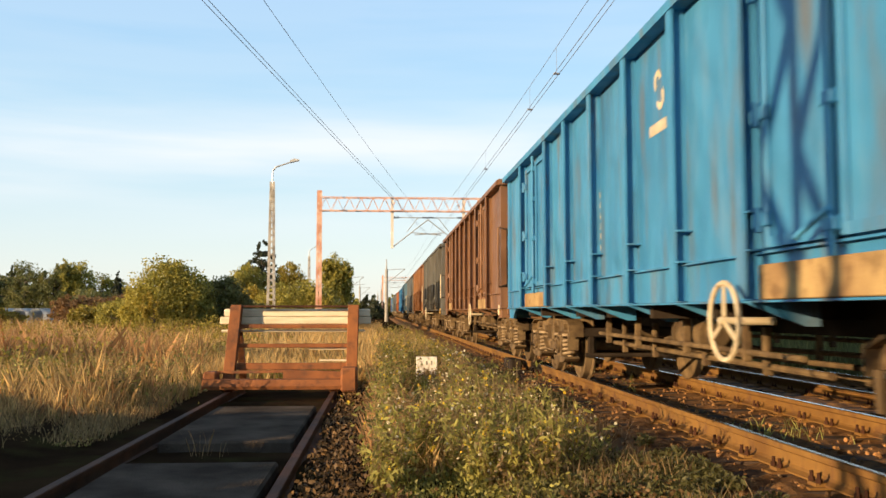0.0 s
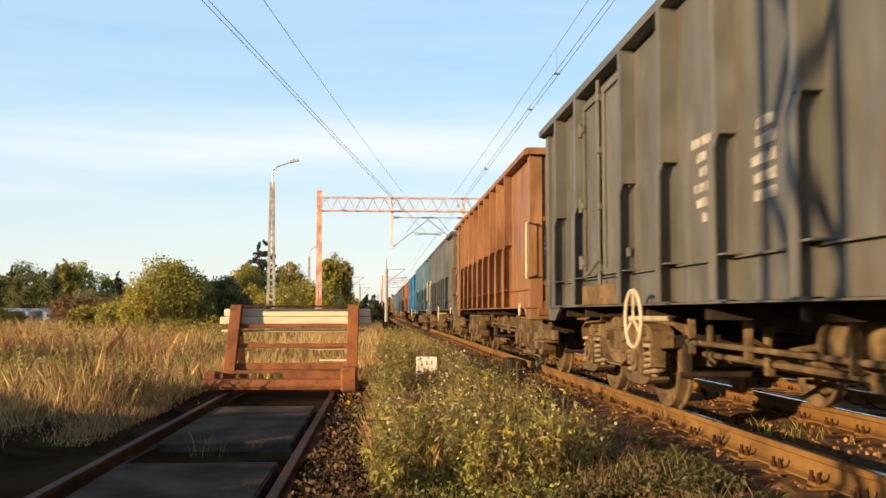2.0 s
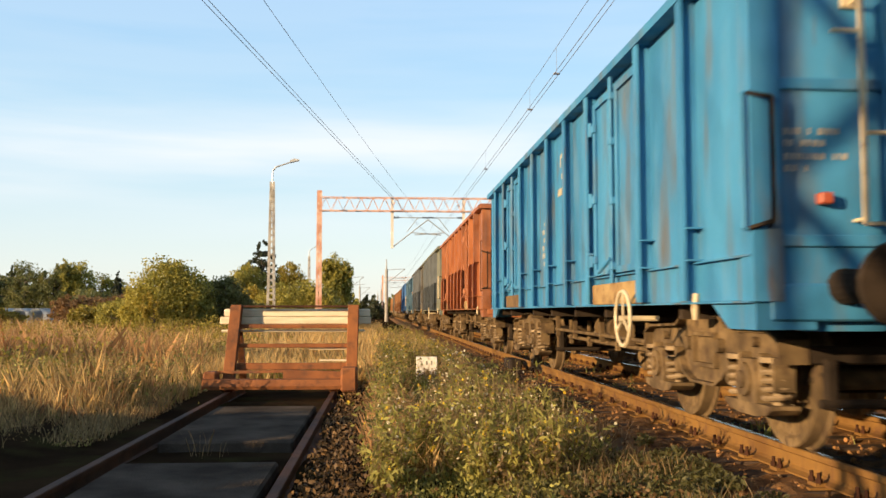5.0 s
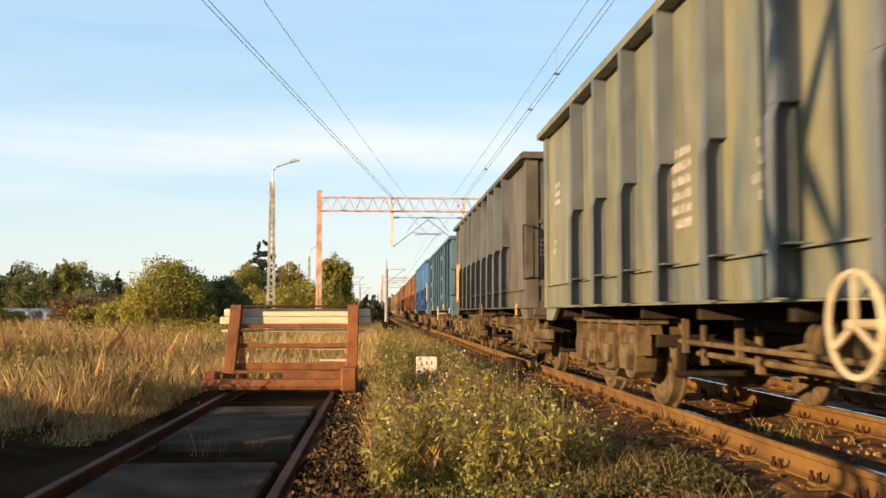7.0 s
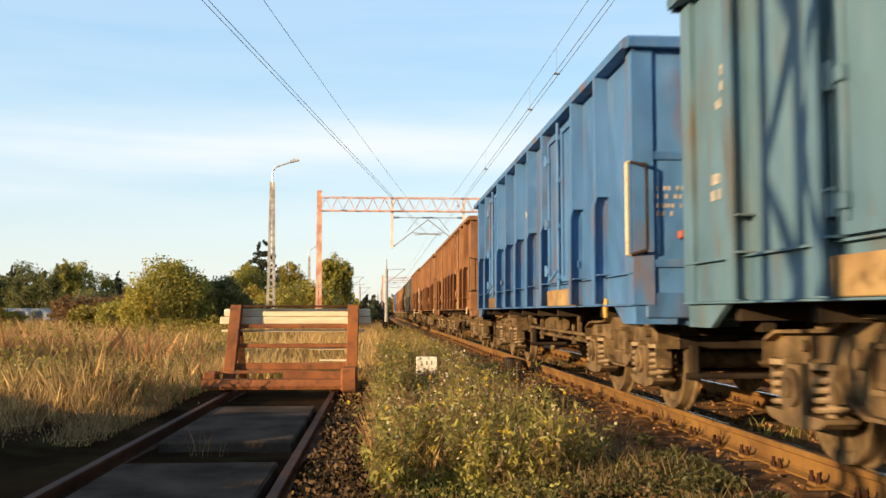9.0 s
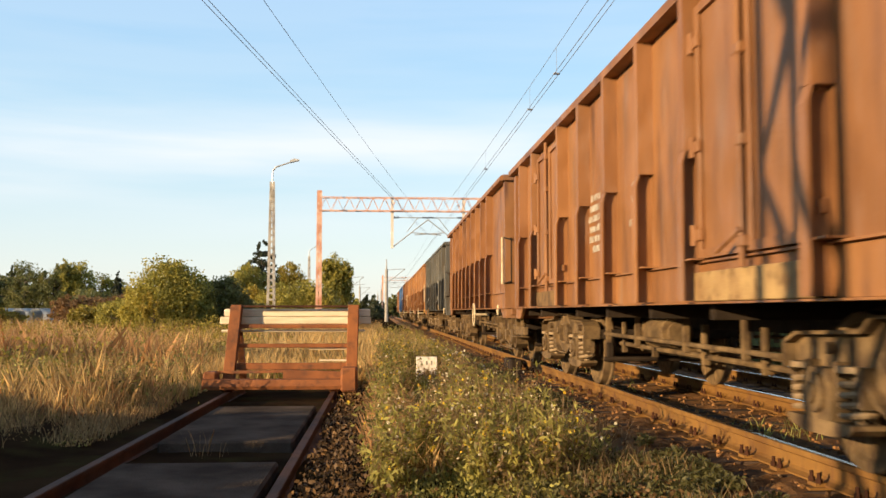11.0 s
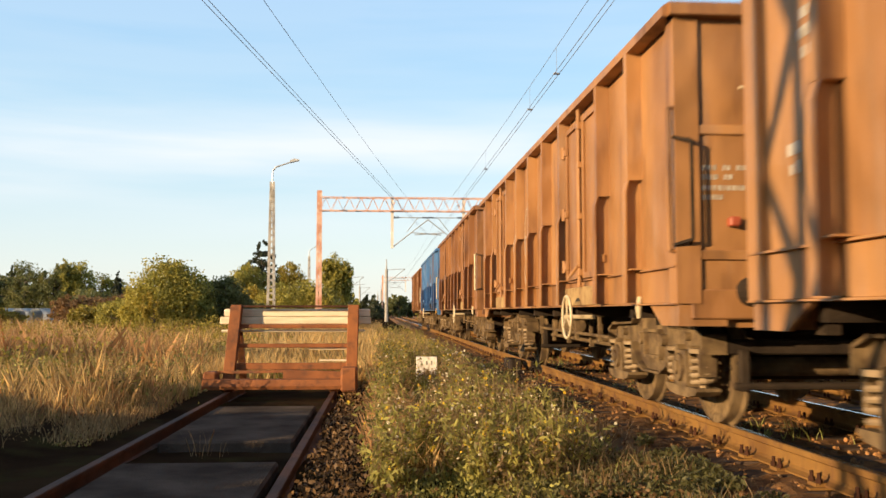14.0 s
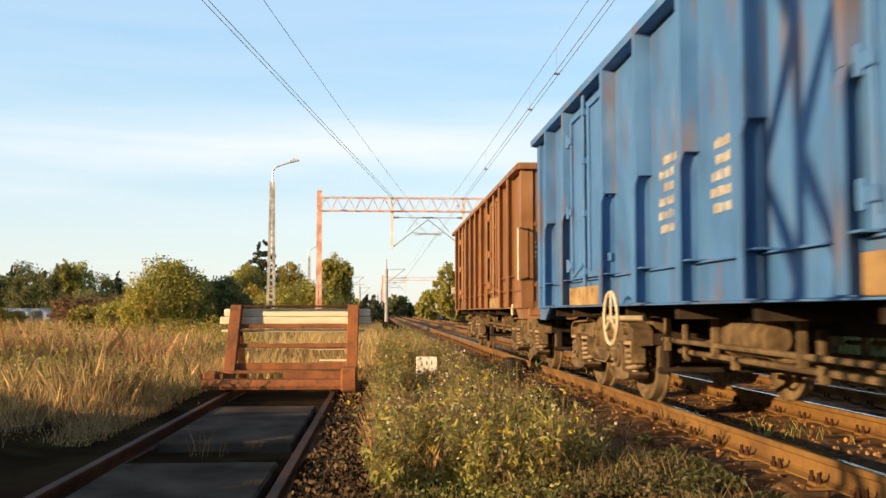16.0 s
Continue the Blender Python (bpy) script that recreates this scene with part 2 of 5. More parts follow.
def disc_ring(bm, centre, r0, r1, thick, sides, axis="X", tube=None):
    """A ring of round section (r1 = radius of the ring, tube = radius of the bar)."""
    ring = []
    for i in range(sides):
        a = 2 * math.pi * i / sides
        row = []
        for j in range(6):
            b = 2 * math.pi * j / 6
            rr = r1 + tube * math.cos(b)
            p = Vector((tube * math.sin(b), rr * math.cos(a), rr * math.sin(a)))
            row.append(bm.verts.new(p + Vector(centre)))
        ring.append(row)
    for i in range(sides):
        for j in range(6):
            bm.faces.new((ring[i][j], ring[(i + 1) % sides][j], ring[(i + 1) % sides][(j + 1) % 6], ring[i][(j + 1) % 6]))


def thing(name, label, category, at=None, group="", kind=""):
    ob = new(name)
    if at is not None:
        ob.matrix_basis = at
    return tagged(ob, label, category, group, kind)

# ---- ground and tracks ----


def make_ground():
    """One sheet to the horizon, gently uneven near the line."""
    xs = [-2500, -800, -300, -120, -60, -40, -25] + [-16 + 0.5 * i for i in range(61)] + [16, 20, 30, 60, 150, 400, 900, 2500]
    ys = [-300, -100, -40, -15, -6, 0] + [2 + 0.4 * i for i in range(70)] + [31 + 2 * i for i in range(25)] + [90, 110, 150, 220, 350, 600, 1200, 3000]
    verts, faces = [], []
    for y in ys:
        for x in xs:
            z = -0.02
            if abs(x) < 16 and 0 < y < 80:
                z += 0.05 * noise.noise(Vector((x * 0.5, y * 0.5, 0))) + 0.025 * noise.noise(Vector((x * 1.9, y * 1.9, 3)))
                if x < -3:
                    z += 0.08
                if 0.3 < x < 2.2:
                    z += 0.06 * (x - 0.3)
            if x > 9.5:
                z -= 0.1
            verts.append((x, y, z))
    w = len(xs)
    for j in range(len(ys) - 1):
        for i in range(w - 1):
            a = j * w + i
            faces.append((a, a + 1, a + w + 1, a + w))
    me = bpy.data.meshes.new("ground")
    me.from_pydata(verts, [], faces)
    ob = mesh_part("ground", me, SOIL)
    tagged(ob, "dry soil and low turf beside the railway tracks", "ground", kind="structure")


def bed(name, label, x0, x1, z, y0, y1, material, slope=0.45, drop=0.25):
    """A ballast bed with sloping shoulders and an uneven top."""
    xs = [x0 - slope, x0 - slope * 0.4] + [x0 + (x1 - x0) * i / 22 for i in range(23)] + [x1 + slope * 0.4, x1 + slope]
    n = int((min(y1, 60) - y0) / 0.14)
    ys = [y0 + 0.14 * i for i in range(n)] + [60 + 6 * i for i in range(1, int(max(0, y1 - 60) / 6))]
    verts, faces = [], []
    for y in ys:
        for i, x in enumerate(xs):
            k = 1.0 if 2 <= i < len(xs) - 2 else (0.62 if i in (1, len(xs) - 2) else 0.0)
            zz = z - drop * (1 - k) + 0.035 * noise.noise(Vector((x * 6.1, y * 6.1, 1))) + 0.025 * noise.noise(Vector((x * 2.1, y * 2.1, 5)))
            verts.append((x, y, zz))
    w = len(xs)
    for j in range(len(ys) - 1):
        for i in range(w - 1):
            a = j * w + i
            faces.append((a, a + 1, a + w + 1, a + w))
    me = bpy.data.meshes.new(name)
    me.from_pydata(verts, [], faces)
    return tagged(mesh_part(name, me, material), label, "ballast", kind="structure")


def rail_mesh(y0, y1, material):
    bm = bmesh.new()
    half = [(0.075, -0.17), (0.075, -0.158), (0.03, -0.142), (0.011, -0.125), (0.011, -0.052), (0.034, -0.04), (0.036, -0.008), (0.03, -0.002)]
    pts = half + [(-u, v) for u, v in reversed(half)]
    profile(bm, pts, "y", y0, y1)
    me = bpy.data.meshes.new("rail")
    bm.to_mesh(me)
    bm.free()
    me.materials.append(material)
    return me


def head_mesh(y0, y1):
    bm = bmesh.new()
    profile(bm, [(-0.02, -0.004), (0.024, -0.004), (0.024, 0.0), (-0.02, 0.0)], "y", y0, y1)
    me = bpy.data.meshes.new("rail_head")
    bm.to_mesh(me)
    bm.free()
    me.materials.append(SHINE)
    return me


def make_fastening():
    """A rusty ribbed base plate with clips, and two dark bolts on each side of the rail."""
    bm = bmesh.new()
    box(bm, -0.18, 0.18, -0.08, 0.08, -0.187, -0.171)
    for side in (-1, 1):
        box(bm, side * 0.095 - 0.035, side * 0.095 + 0.035, -0.06, 0.06, -0.171, -0.148)
    plain = len(bm.faces)
    for side in (-1, 1):
        for y in (-0.05, 0.05):
            rod(bm, (side * 0.105, y, -0.16), (side * 0.105, y, -0.085), 0.012, 6)
            rod(bm, (side * 0.105, y, -0.148), (side * 0.105, y, -0.122), 0.021, 6)
    for k, f in enumerate(bm.faces):
        f.material_index = 0 if k < plain else 1
    me = bpy.data.meshes.new("fastening")
    bm.to_mesh(me)
    bm.free()
    me.materials.append(RAILRUST)
    me.materials.append(BOLT)
    return me


def make_track(name, label, xc, zr, y0, y1, material, shiny, sleeper_y, pitch, fasten_to):
    track = thing(name, label, "railway track", pose(xc, 0, zr), kind="structure")
    rail, top = rail_mesh(y0, y1, material), head_mesh(y0, y1)
    for s in (-1, 1):
        r = mesh_part("rail", rail, None, track, at=pose(s * 0.7525, 0, 0))
        if shiny:
            mesh_part("rail_head", top, None, r, "polished bright running surface", at=pose(0, 0, 0.0015))
    bm = boxed(-1.3, 1.3, -0.125, 0.125, -0.33, -0.188, 0.015)
    sl = bpy.data.meshes.new("sleeper")
    bm.to_mesh(sl)
    bm.free()
    sl.materials.append(DARKTIMBER)
    fast = make_fastening()
    y = sleeper_y[0]
    while y < sleeper_y[1]:
        mesh_part("sleeper", sl, None, track, at=pose(0, y, 0.004 * random.uniform(-1, 1), 0, 0, random.uniform(-1, 1)))
        if y < fasten_to:
            for s in (-1, 1):
                mesh_part("fastening", fast, None, track, at=pose(s * 0.7525, y, 0))
        y += pitch
    return track


# ---- freight wagons ----
HALF = 6.22                             # half the body; the two long wagons at the front set their own
LONG_HALF = 7.0
SILL, TOP, SIDE = 0.98, 3.18, 1.39     # heights over the rail head, half width to the wall plate
POSTS_DOORS = (-5.2, -4.1, -2.25, -1.12, 0.0, 1.12, 2.25, 4.1, 5.2)      # doors between the second and third post from each end
POSTS_PLAIN = (-4.12, -3.09, -2.06, -1.03, 0.0, 1.03, 2.06, 3.09, 4.12)
POSTS_LONG = (-5.25, -3.2, -1.95, -0.66, 0.66, 1.95, 3.2, 5.25)
TALL_WAGONS = (1, 2, 3, 4, 5, 8, 9, 11, 14, 18, 19)   # wagons with walls a hand higher
CAST_BOGIES = (3, 4, 5, 8, 9, 14, 18)   # wagons on cast bogies; the others run on bogies with open coil springs
SHAPES = {}


def shape(key, make, material):
    """One mesh for each shape and material, shared by all wagons."""
    k = (key, HALF, TOP, material.name)
    if k not in SHAPES:
        bm = make()
        me = bpy.data.meshes.new(key)
        bm.to_mesh(me)
        bm.free()
        me.materials.append(material)
        SHAPES[k] = me
    return SHAPES[k]


def wall_shape():
    bm = bmesh.new()
    box(bm, -SIDE, -SIDE + 0.03, -HALF, HALF, SILL + 0.27, TOP - 0.06)
    return bm


def sill_shape():
    bm = bmesh.new()
    box(bm, -SIDE - 0.012, -SIDE + 0.05, -HALF, HALF, SILL, SILL + 0.27, 0.006)
    box(bm, -SIDE - 0.05, -SIDE + 0.02, -HALF, HALF, SILL + 0.262, SILL + 0.275)
    box(bm, -SIDE - 0.06, -SIDE + 0.1, -HALF, HALF, SILL - 0.012, SILL)
    return bm


def top_rail_shape():
    bm = bmesh.new()
    x = -SIDE
    profile(bm, [(x + 0.05, TOP - 0.10), (x - 0.125, TOP - 0.10), (x - 0.13, TOP - 0.03), (x - 0.09, TOP), (x + 0.05, TOP)], "y", -HALF - 0.05, HALF + 0.05)
    return bm


def end_rail_shape():
    bm = bmesh.new()
    profile(bm, [(-HALF + 0.05, TOP - 0.10), (-HALF - 0.11, TOP - 0.10), (-HALF - 0.115, TOP - 0.03), (-HALF - 0.08, TOP + 0.002), (-HALF + 0.05, TOP + 0.002)], "x", -SIDE - 0.08, SIDE + 0.08)
    return bm


def stake_shape(kind):
    """A pressed post: straight, or shallow above and deep below with a slanting step."""
    bm = bmesh.new()
    x = -SIDE
    if kind == "straight":
        profile(bm, [(x, SILL + 0.01), (x - 0.115, SILL + 0.01), (x - 0.10, TOP - 0.14), (x - 0.085, TOP - 0.1), (x, TOP - 0.1)], "y", -0.02, 0.02)
        box(bm, x - 0.118, x - 0.098, -0.06, 0.055, SILL + 0.01, TOP - 0.102)
        for z in (SILL + 0.28, SILL + 0.5):
            box(bm, x - 0.11, x, -0.12, 0.0, z, z + 0.012)
    else:
        zs = 2.02
        pts = [(x, -0.07), (x - 0.125, -0.058), (x - 0.125, 0.035), (x, 0.06)]
        profile(bm, pts, "z", zs, TOP - 0.1)
        profile(bm, [(x, SILL + 0.01), (x - 0.155, SILL + 0.01), (x - 0.15, zs - 0.09), (x - 0.11, zs + 0.03), (x, zs + 0.03)], "y", 0.0, 0.045)
        profile(bm, [(x, SILL + 0.01), (x - 0.155, SILL + 0.01), (x - 0.15, zs - 0.09), (x - 0.11, zs + 0.03), (x - 0.10, zs + 0.03), (x - 0.135, zs - 0.09), (x - 0.14, SILL + 0.01)], "y", -0.06, 0.0)
        box(bm, x - 0.13, x, -0.17, 0.0, SILL + 0.28, SILL + 0.292)
    return bm


def door_shape(width):
    bm = bmesh.new()
    x, z0, z1 = -SIDE - 0.02, SILL + 0.29, TOP - 0.2
    box(bm, x - 0.01, x + 0.018, -width / 2, width / 2, z0, z1)
    for y in (-width / 2 + 0.04, width / 2 - 0.04):
        box(bm, x - 0.04, x - 0.01, y - 0.035, y + 0.035, z0, z1, 0.006)
    for z in (z0 + 0.03, z1 - 0.03):
        box(bm, x - 0.036, x - 0.01, -width / 2 + 0.075, width / 2 - 0.075, z - 0.03, z + 0.03)
    return bm


def lock_shape():
    bm = bmesh.new()
    x = -SIDE - 0.085
    rod(bm, (x, 0, SILL + 0.2), (x, 0, TOP - 0.12), 0.022, 8)
    for z in (SILL + 0.35, SILL + 0.95, SILL + 1.5, TOP - 0.3):
        box(bm, x - 0.02, x + 0.05, -0.05, 0.05, z - 0.035, z + 0.035, 0.008)
    rod(bm, (x - 0.02, -0.02, SILL + 0.42), (x - 0.07, 0.22, SILL + 0.30), 0.018, 6)
    return bm


def hinge_shape():
    bm = bmesh.new()
    x = -SIDE - 0.075
    rod(bm, (x, 0, -0.07), (x, 0, 0.07), 0.026, 8)
    box(bm, x, x + 0.04, -0.1, 0.1, -0.04, 0.04, 0.006)
    return bm


def end_wall_shape():
    return boxed(-SIDE + 0.03, SIDE - 0.03, -HALF, -HALF + 0.03, SILL + 0.1, TOP - 0.06)


def end_rib_shape():
    return boxed(-SIDE + 0.145, SIDE - 0.145, -HALF - 0.022, -HALF, -0.035, 0.035, 0.006)


def end_post_shape():
    return boxed(-0.06, 0.06, -HALF - 0.08, -HALF, SILL + 0.1, TOP - 0.1, 0.012)


def end_handle_shape():
    """A long upright ladder rail on the end wall, with two short rungs."""
    bm = bmesh.new()
    y = -HALF - 0.13
    rod(bm, (-0.80, y, 1.42), (-0.80, y, 2.80), 0.020, 8)
    for z, x in ((2.55, -0.98), (1.95, -0.62), (1.42, -0.62)):
        rod(bm, (-0.80, y, z), (x, y, z), 0.014, 6)
    for z in (1.45, 2.75):
        rod(bm, (-0.80, y, z), (-0.80, -HALF, z), 0.013, 6)
    box(bm, -0.86, -0.74, -HALF - 0.03, -HALF, 2.72, 2.92, 0.008)
    return bm


def end_reflector_shape():
    return boxed(-1.04, -0.96, -HALF - 0.08, -HALF, 1.54, 1.61, 0.01)


def skirt_shape():
    """The deeper corner plate below the side sill, cut away on a slant towards the bogie."""
    bm = bmesh.new()
    profile(bm, [(-HALF, SILL - 0.012), (-HALF, SILL - 0.17), (-HALF + 0.42, SILL - 0.17), (-HALF + 0.72, SILL - 0.012)], "x", -SIDE - 0.02, -SIDE + 0.02)
    box(bm, -SIDE + 0.02, -SIDE + 0.34, -HALF, -HALF + 0.02, SILL - 0.17, SILL - 0.012)
    return bm


def end_stencil_shape(seed):
    rng = random.Random(seed + 40)
    bm = bmesh.new()
    for z, wide in ((1.96, 0.32), (1.89, 0.22), (1.81, 0.36), (1.74, 0.16)):
        x = -1.22
        while x < -1.22 + wide:
            w = rng.uniform(0.012, 0.035)
            box(bm, x, x + w, -HALF - 0.004, -HALF - 0.001, z, z + 0.038)
            x += w + rng.choice((0.012, 0.014, 0.05))
    return bm


def corner_shape():
    bm = bmesh.new()
    profile(bm, [(-SIDE - 0.04, -HALF - 0.03), (-SIDE + 0.14, -HALF - 0.03), (-SIDE + 0.14, -HALF + 0.01), (-SIDE + 0.03, -HALF + 0.01), (-SIDE + 0.03, -HALF + 0.16), (-SIDE - 0.04, -HALF + 0.16)], "z", SILL - 0.005, TOP - 0.1)
    return bm


def head_stock_shape():
    bm = bmesh.new()
    box(bm, -1.32, 1.32, -HALF - 0.02, -HALF + 0.06, 0.86, SILL + 0.1, 0.012)
    profile(bm, [(-1.34, SILL), (-1.34, 0.86), (-1.1, 0.80), (-0.6, 0.80), (-0.5, 0.86), (-0.5, SILL)], "y", -HALF + 0.06, -HALF + 0.12)
    return bm


def under_shape():
    """Floor, centre sill, side solebars and cross bearers."""
    bm = bmesh.new()
    box(bm, -SIDE + 0.03, SIDE - 0.03, -HALF + 0.03, HALF - 0.03, SILL + 0.16, SILL + 0.26)
    for x in (-0.2, 0.2):
        box(bm, x - 0.06, x + 0.06, -HALF + 0.1, HALF - 0.1, 0.74, SILL + 0.16)
    for y in (-5.6, -4.55, -2.2, -0.75, 0.75, 2.2, 4.55, 5.6):
        box(bm, -1.3, 1.3, y - 0.05, y + 0.05, 0.86, SILL + 0.16)
    return bm


def cylinder_shape():
    bm = bmesh.new()
    rod(bm, (-0.75, -0.36, 0.72), (-0.75, 0.28, 0.72), 0.15, 20)
    rod(bm, (-0.75, -0.41, 0.72), (-0.75, -0.36, 0.72), 0.10, 18)
    rod(bm, (-0.75, 0.28, 0.72), (-0.75, 0.33, 0.72), 0.165, 20)
    rod(bm, (-0.75, 0.33, 0.72), (-0.72, 1.1, 0.64), 0.025, 8)
    for y in (-0.25, 0.2):
        box(bm, -0.80, -0.70, y - 0.03, y + 0.03, 0.86, SILL + 0.16)
    return bm


def bolster_shape():
    return boxed(-0.92, 0.92, -0.22, 0.22, 0.46, 0.78, 0.02)


def strip(bm, pts, x0, x1, thick):
    """A bent plate that follows (y, z) points, as a flange along a frame's edge."""
    for p, q in zip(pts, pts[1:]):
        beam(bm, ((x0 + x1) / 2, *p), ((x0 + x1) / 2, *q), x1 - x0, thick)


def side_frame_shape():
    """A welded side frame: cranked top beam, a deep middle with a framed pocket, and a horn on each side of the axle boxes."""
    bm = bmesh.new()
    web = [(-1.46, 0.60), (-1.46, 0.72), (-1.30, 0.78), (-0.55, 0.80), (-0.42, 0.88), (0.42, 0.88), (0.55, 0.80), (1.30, 0.78), (1.46, 0.72), (1.46, 0.60), (0.60, 0.60), (0.44, 0.44), (0.26, 0.37), (-0.26, 0.37), (-0.44, 0.44), (-0.60, 0.60)]
    profile(bm, web, "x", -1.0, -0.96)
    strip(bm, [(-1.47, 0.58), (-1.47, 0.73), (-1.30, 0.79), (-0.55, 0.81), (-0.42, 0.89), (0.42, 0.89), (0.55, 0.81), (1.30, 0.79), (1.47, 0.73), (1.47, 0.58)], -1.08, -0.88, 0.022)
    strip(bm, [(-0.62, 0.60), (-0.44, 0.43), (-0.26, 0.36), (0.26, 0.36), (0.44, 0.43), (0.62, 0.60)], -1.06, -0.90, 0.022)
    strip(bm, [(-0.24, 0.50), (0.24, 0.50), (0.24, 0.74), (-0.24, 0.74), (-0.24, 0.50)], -1.045, -0.99, 0.03)
    for s in (-1, 1):
        for y in (0.58, 1.36):
            profile(bm, [(s * y - 0.035, 0.62), (s * y + 0.035, 0.62), (s * y + 0.02, 0.40), (s * y - 0.02, 0.40)], "x", -1.07, -0.93)
        rod(bm, (-1.06, s * 0.34, 0.66), (-1.0, s * 0.34, 0.66), 0.055, 10)
        rod(bm, (-1.05, s * 0.98, 0.71), (-1.0, s * 0.98, 0.71), 0.035, 8)
    return bm


def cast_frame_shape():
    """A cast side frame: heavy top chord, a V below the middle, swollen pockets and thin ribs between them."""
    bm = bmesh.new()
    profile(bm, [(-1.44, 0.70), (-1.38, 0.80), (1.38, 0.80), (1.44, 0.70), (1.20, 0.69), (-1.20, 0.69)], "x", -1.04, -0.92)
    strip(bm, [(-1.42, 0.815), (1.42, 0.815)], -1.14, -0.86, 0.03)
    strip(bm, [(-0.78, 0.60), (-0.52, 0.36), (-0.34, 0.26), (0.34, 0.26), (0.52, 0.36), (0.78, 0.60)], -1.10, -0.90, 0.06)
    for y, w, z in ((-0.42, 0.15, 0.34), (0.42, 0.15, 0.34), (0.0, 0.17, 0.30)):
        profile(bm, [(y - w * 0.6, 0.70), (y - w * 1.05, 0.54), (y - w * 0.7, z), (y + w * 0.7, z), (y + w * 1.05, 0.54), (y + w * 0.6, 0.70)], "x", -1.08 - 0.2 * abs(y), -0.96)
        profile(bm, [(y - w * 0.7, 0.58), (y - w * 0.7, 0.48), (y - w * 0.35, z + 0.06), (y + w * 0.35, z + 0.06), (y + w * 0.7, 0.48), (y + w * 0.7, 0.58)], "x", -1.13 - 0.2 * abs(y), -1.08 - 0.2 * abs(y))
    for y in (-1.32, -0.70, -0.21, 0.21, 0.70, 1.32):
        profile(bm, [(y - 0.02, 0.80), (y + 0.02, 0.80), (y + 0.015, 0.50), (y - 0.015, 0.50)], "x", -1.14, -1.0)
    rod(bm, (-1.13, -1.0, 0.24), (-1.13, 1.0, 0.24), 0.016, 6)
    return bm


def cast_pocket_shape():
    """The swollen housing round an axle end."""
    bm = bmesh.new()
    profile(bm, [(-0.16, 0.70), (-0.27, 0.56), (-0.20, 0.34), (-0.10, 0.27), (0.10, 0.27), (0.20, 0.34), (0.27, 0.56), (0.16, 0.70)], "x", -1.12, -0.92)
    profile(bm, [(-0.16, 0.60), (-0.18, 0.50), (-0.11, 0.36), (0.11, 0.36), (0.18, 0.50), (0.16, 0.60)], "x", -1.19, -1.12)
    return bm


def end_beam_shape():
    bm = boxed(-0.98, 0.98, 1.40, 1.47, 0.58, 0.70, 0.012)
    rod(bm, (-0.78, 1.47, 0.52), (-0.78, 1.20, 0.44), 0.02, 6)
    rod(bm, (0.78, 1.47, 0.52), (0.78, 1.20, 0.44), 0.02, 6)
    return bm


def axle_box_shape():
    bm = bmesh.new()
    profile(bm, [(-0.15, 0.30), (-0.17, 0.40), (-0.13, 0.60), (0.13, 0.60), (0.17, 0.40), (0.15, 0.30)], "x", -1.10, -0.92)
    return bm


def axle_cover_shape():
    bm = bmesh.new()
    rod(bm, (-1.13, 0, 0.46), (-1.09, 0, 0.46), 0.115, 14)
    rod(bm, (-1.15, 0, 0.46), (-1.125, 0, 0.46), 0.06, 10)
    return bm


def spring_seat_shape():
    bm = bmesh.new()
    profile(bm, [(-0.39, 0.285), (-0.33, 0.25), (-0.15, 0.225), (0.15, 0.225), (0.33, 0.25), (0.39, 0.285), (0.39, 0.31), (-0.39, 0.31)], "x", -1.1, -0.9)
    return bm


def guide_shape():
    return boxed(-1.08, -0.95, -0.022, 0.022, 0.42, 0.64, 0.008)


def spring_shape():
    """An open coil spring of four and a half turns between two cups."""
    bm = bmesh.new()
    turns, steps, r, wire = 4.5, 11, 0.092, 0.0175
    prev = None
    n = int(turns * steps)
    for i in range(n + 1):
        a = 2 * math.pi * i / steps
        z = 0.325 + 0.25 * i / n
        ring = []
        for j in range(5):
            b = 2 * math.pi * j / 5
            rr = r + wire * math.cos(b)
            ring.append(bm.verts.new((-1.0 + rr * math.cos(a), rr * math.sin(a), z + wire * math.sin(b))))
        if prev:
            for j in range(5):
                bm.faces.new((prev[j], ring[j], ring[(j + 1) % 5], prev[(j + 1) % 5]))
        prev = ring
    rod(bm, (-1.0, 0, 0.585), (-1.0, 0, 0.62), 0.115, 12)
    rod(bm, (-1.0, 0, 0.31), (-1.0, 0, 0.56), 0.035, 8)
    return bm


def foot_board_shape():
    """A long foot board on two hangers beside the outer wheels."""
    bm = bmesh.new()
    box(bm, -1.24, -1.0, -HALF + 0.05, -HALF + 0.95, 0.47, 0.50, 0.006)
    box(bm, -1.16, -1.08, -HALF - 0.35, -HALF + 0.9, 0.52, 0.66, 0.01)
    for y in (-HALF + 0.15, -HALF + 0.85):
        box(bm, -1.13, -1.09, y - 0.03, y + 0.03, 0.50, SILL)
    return bm


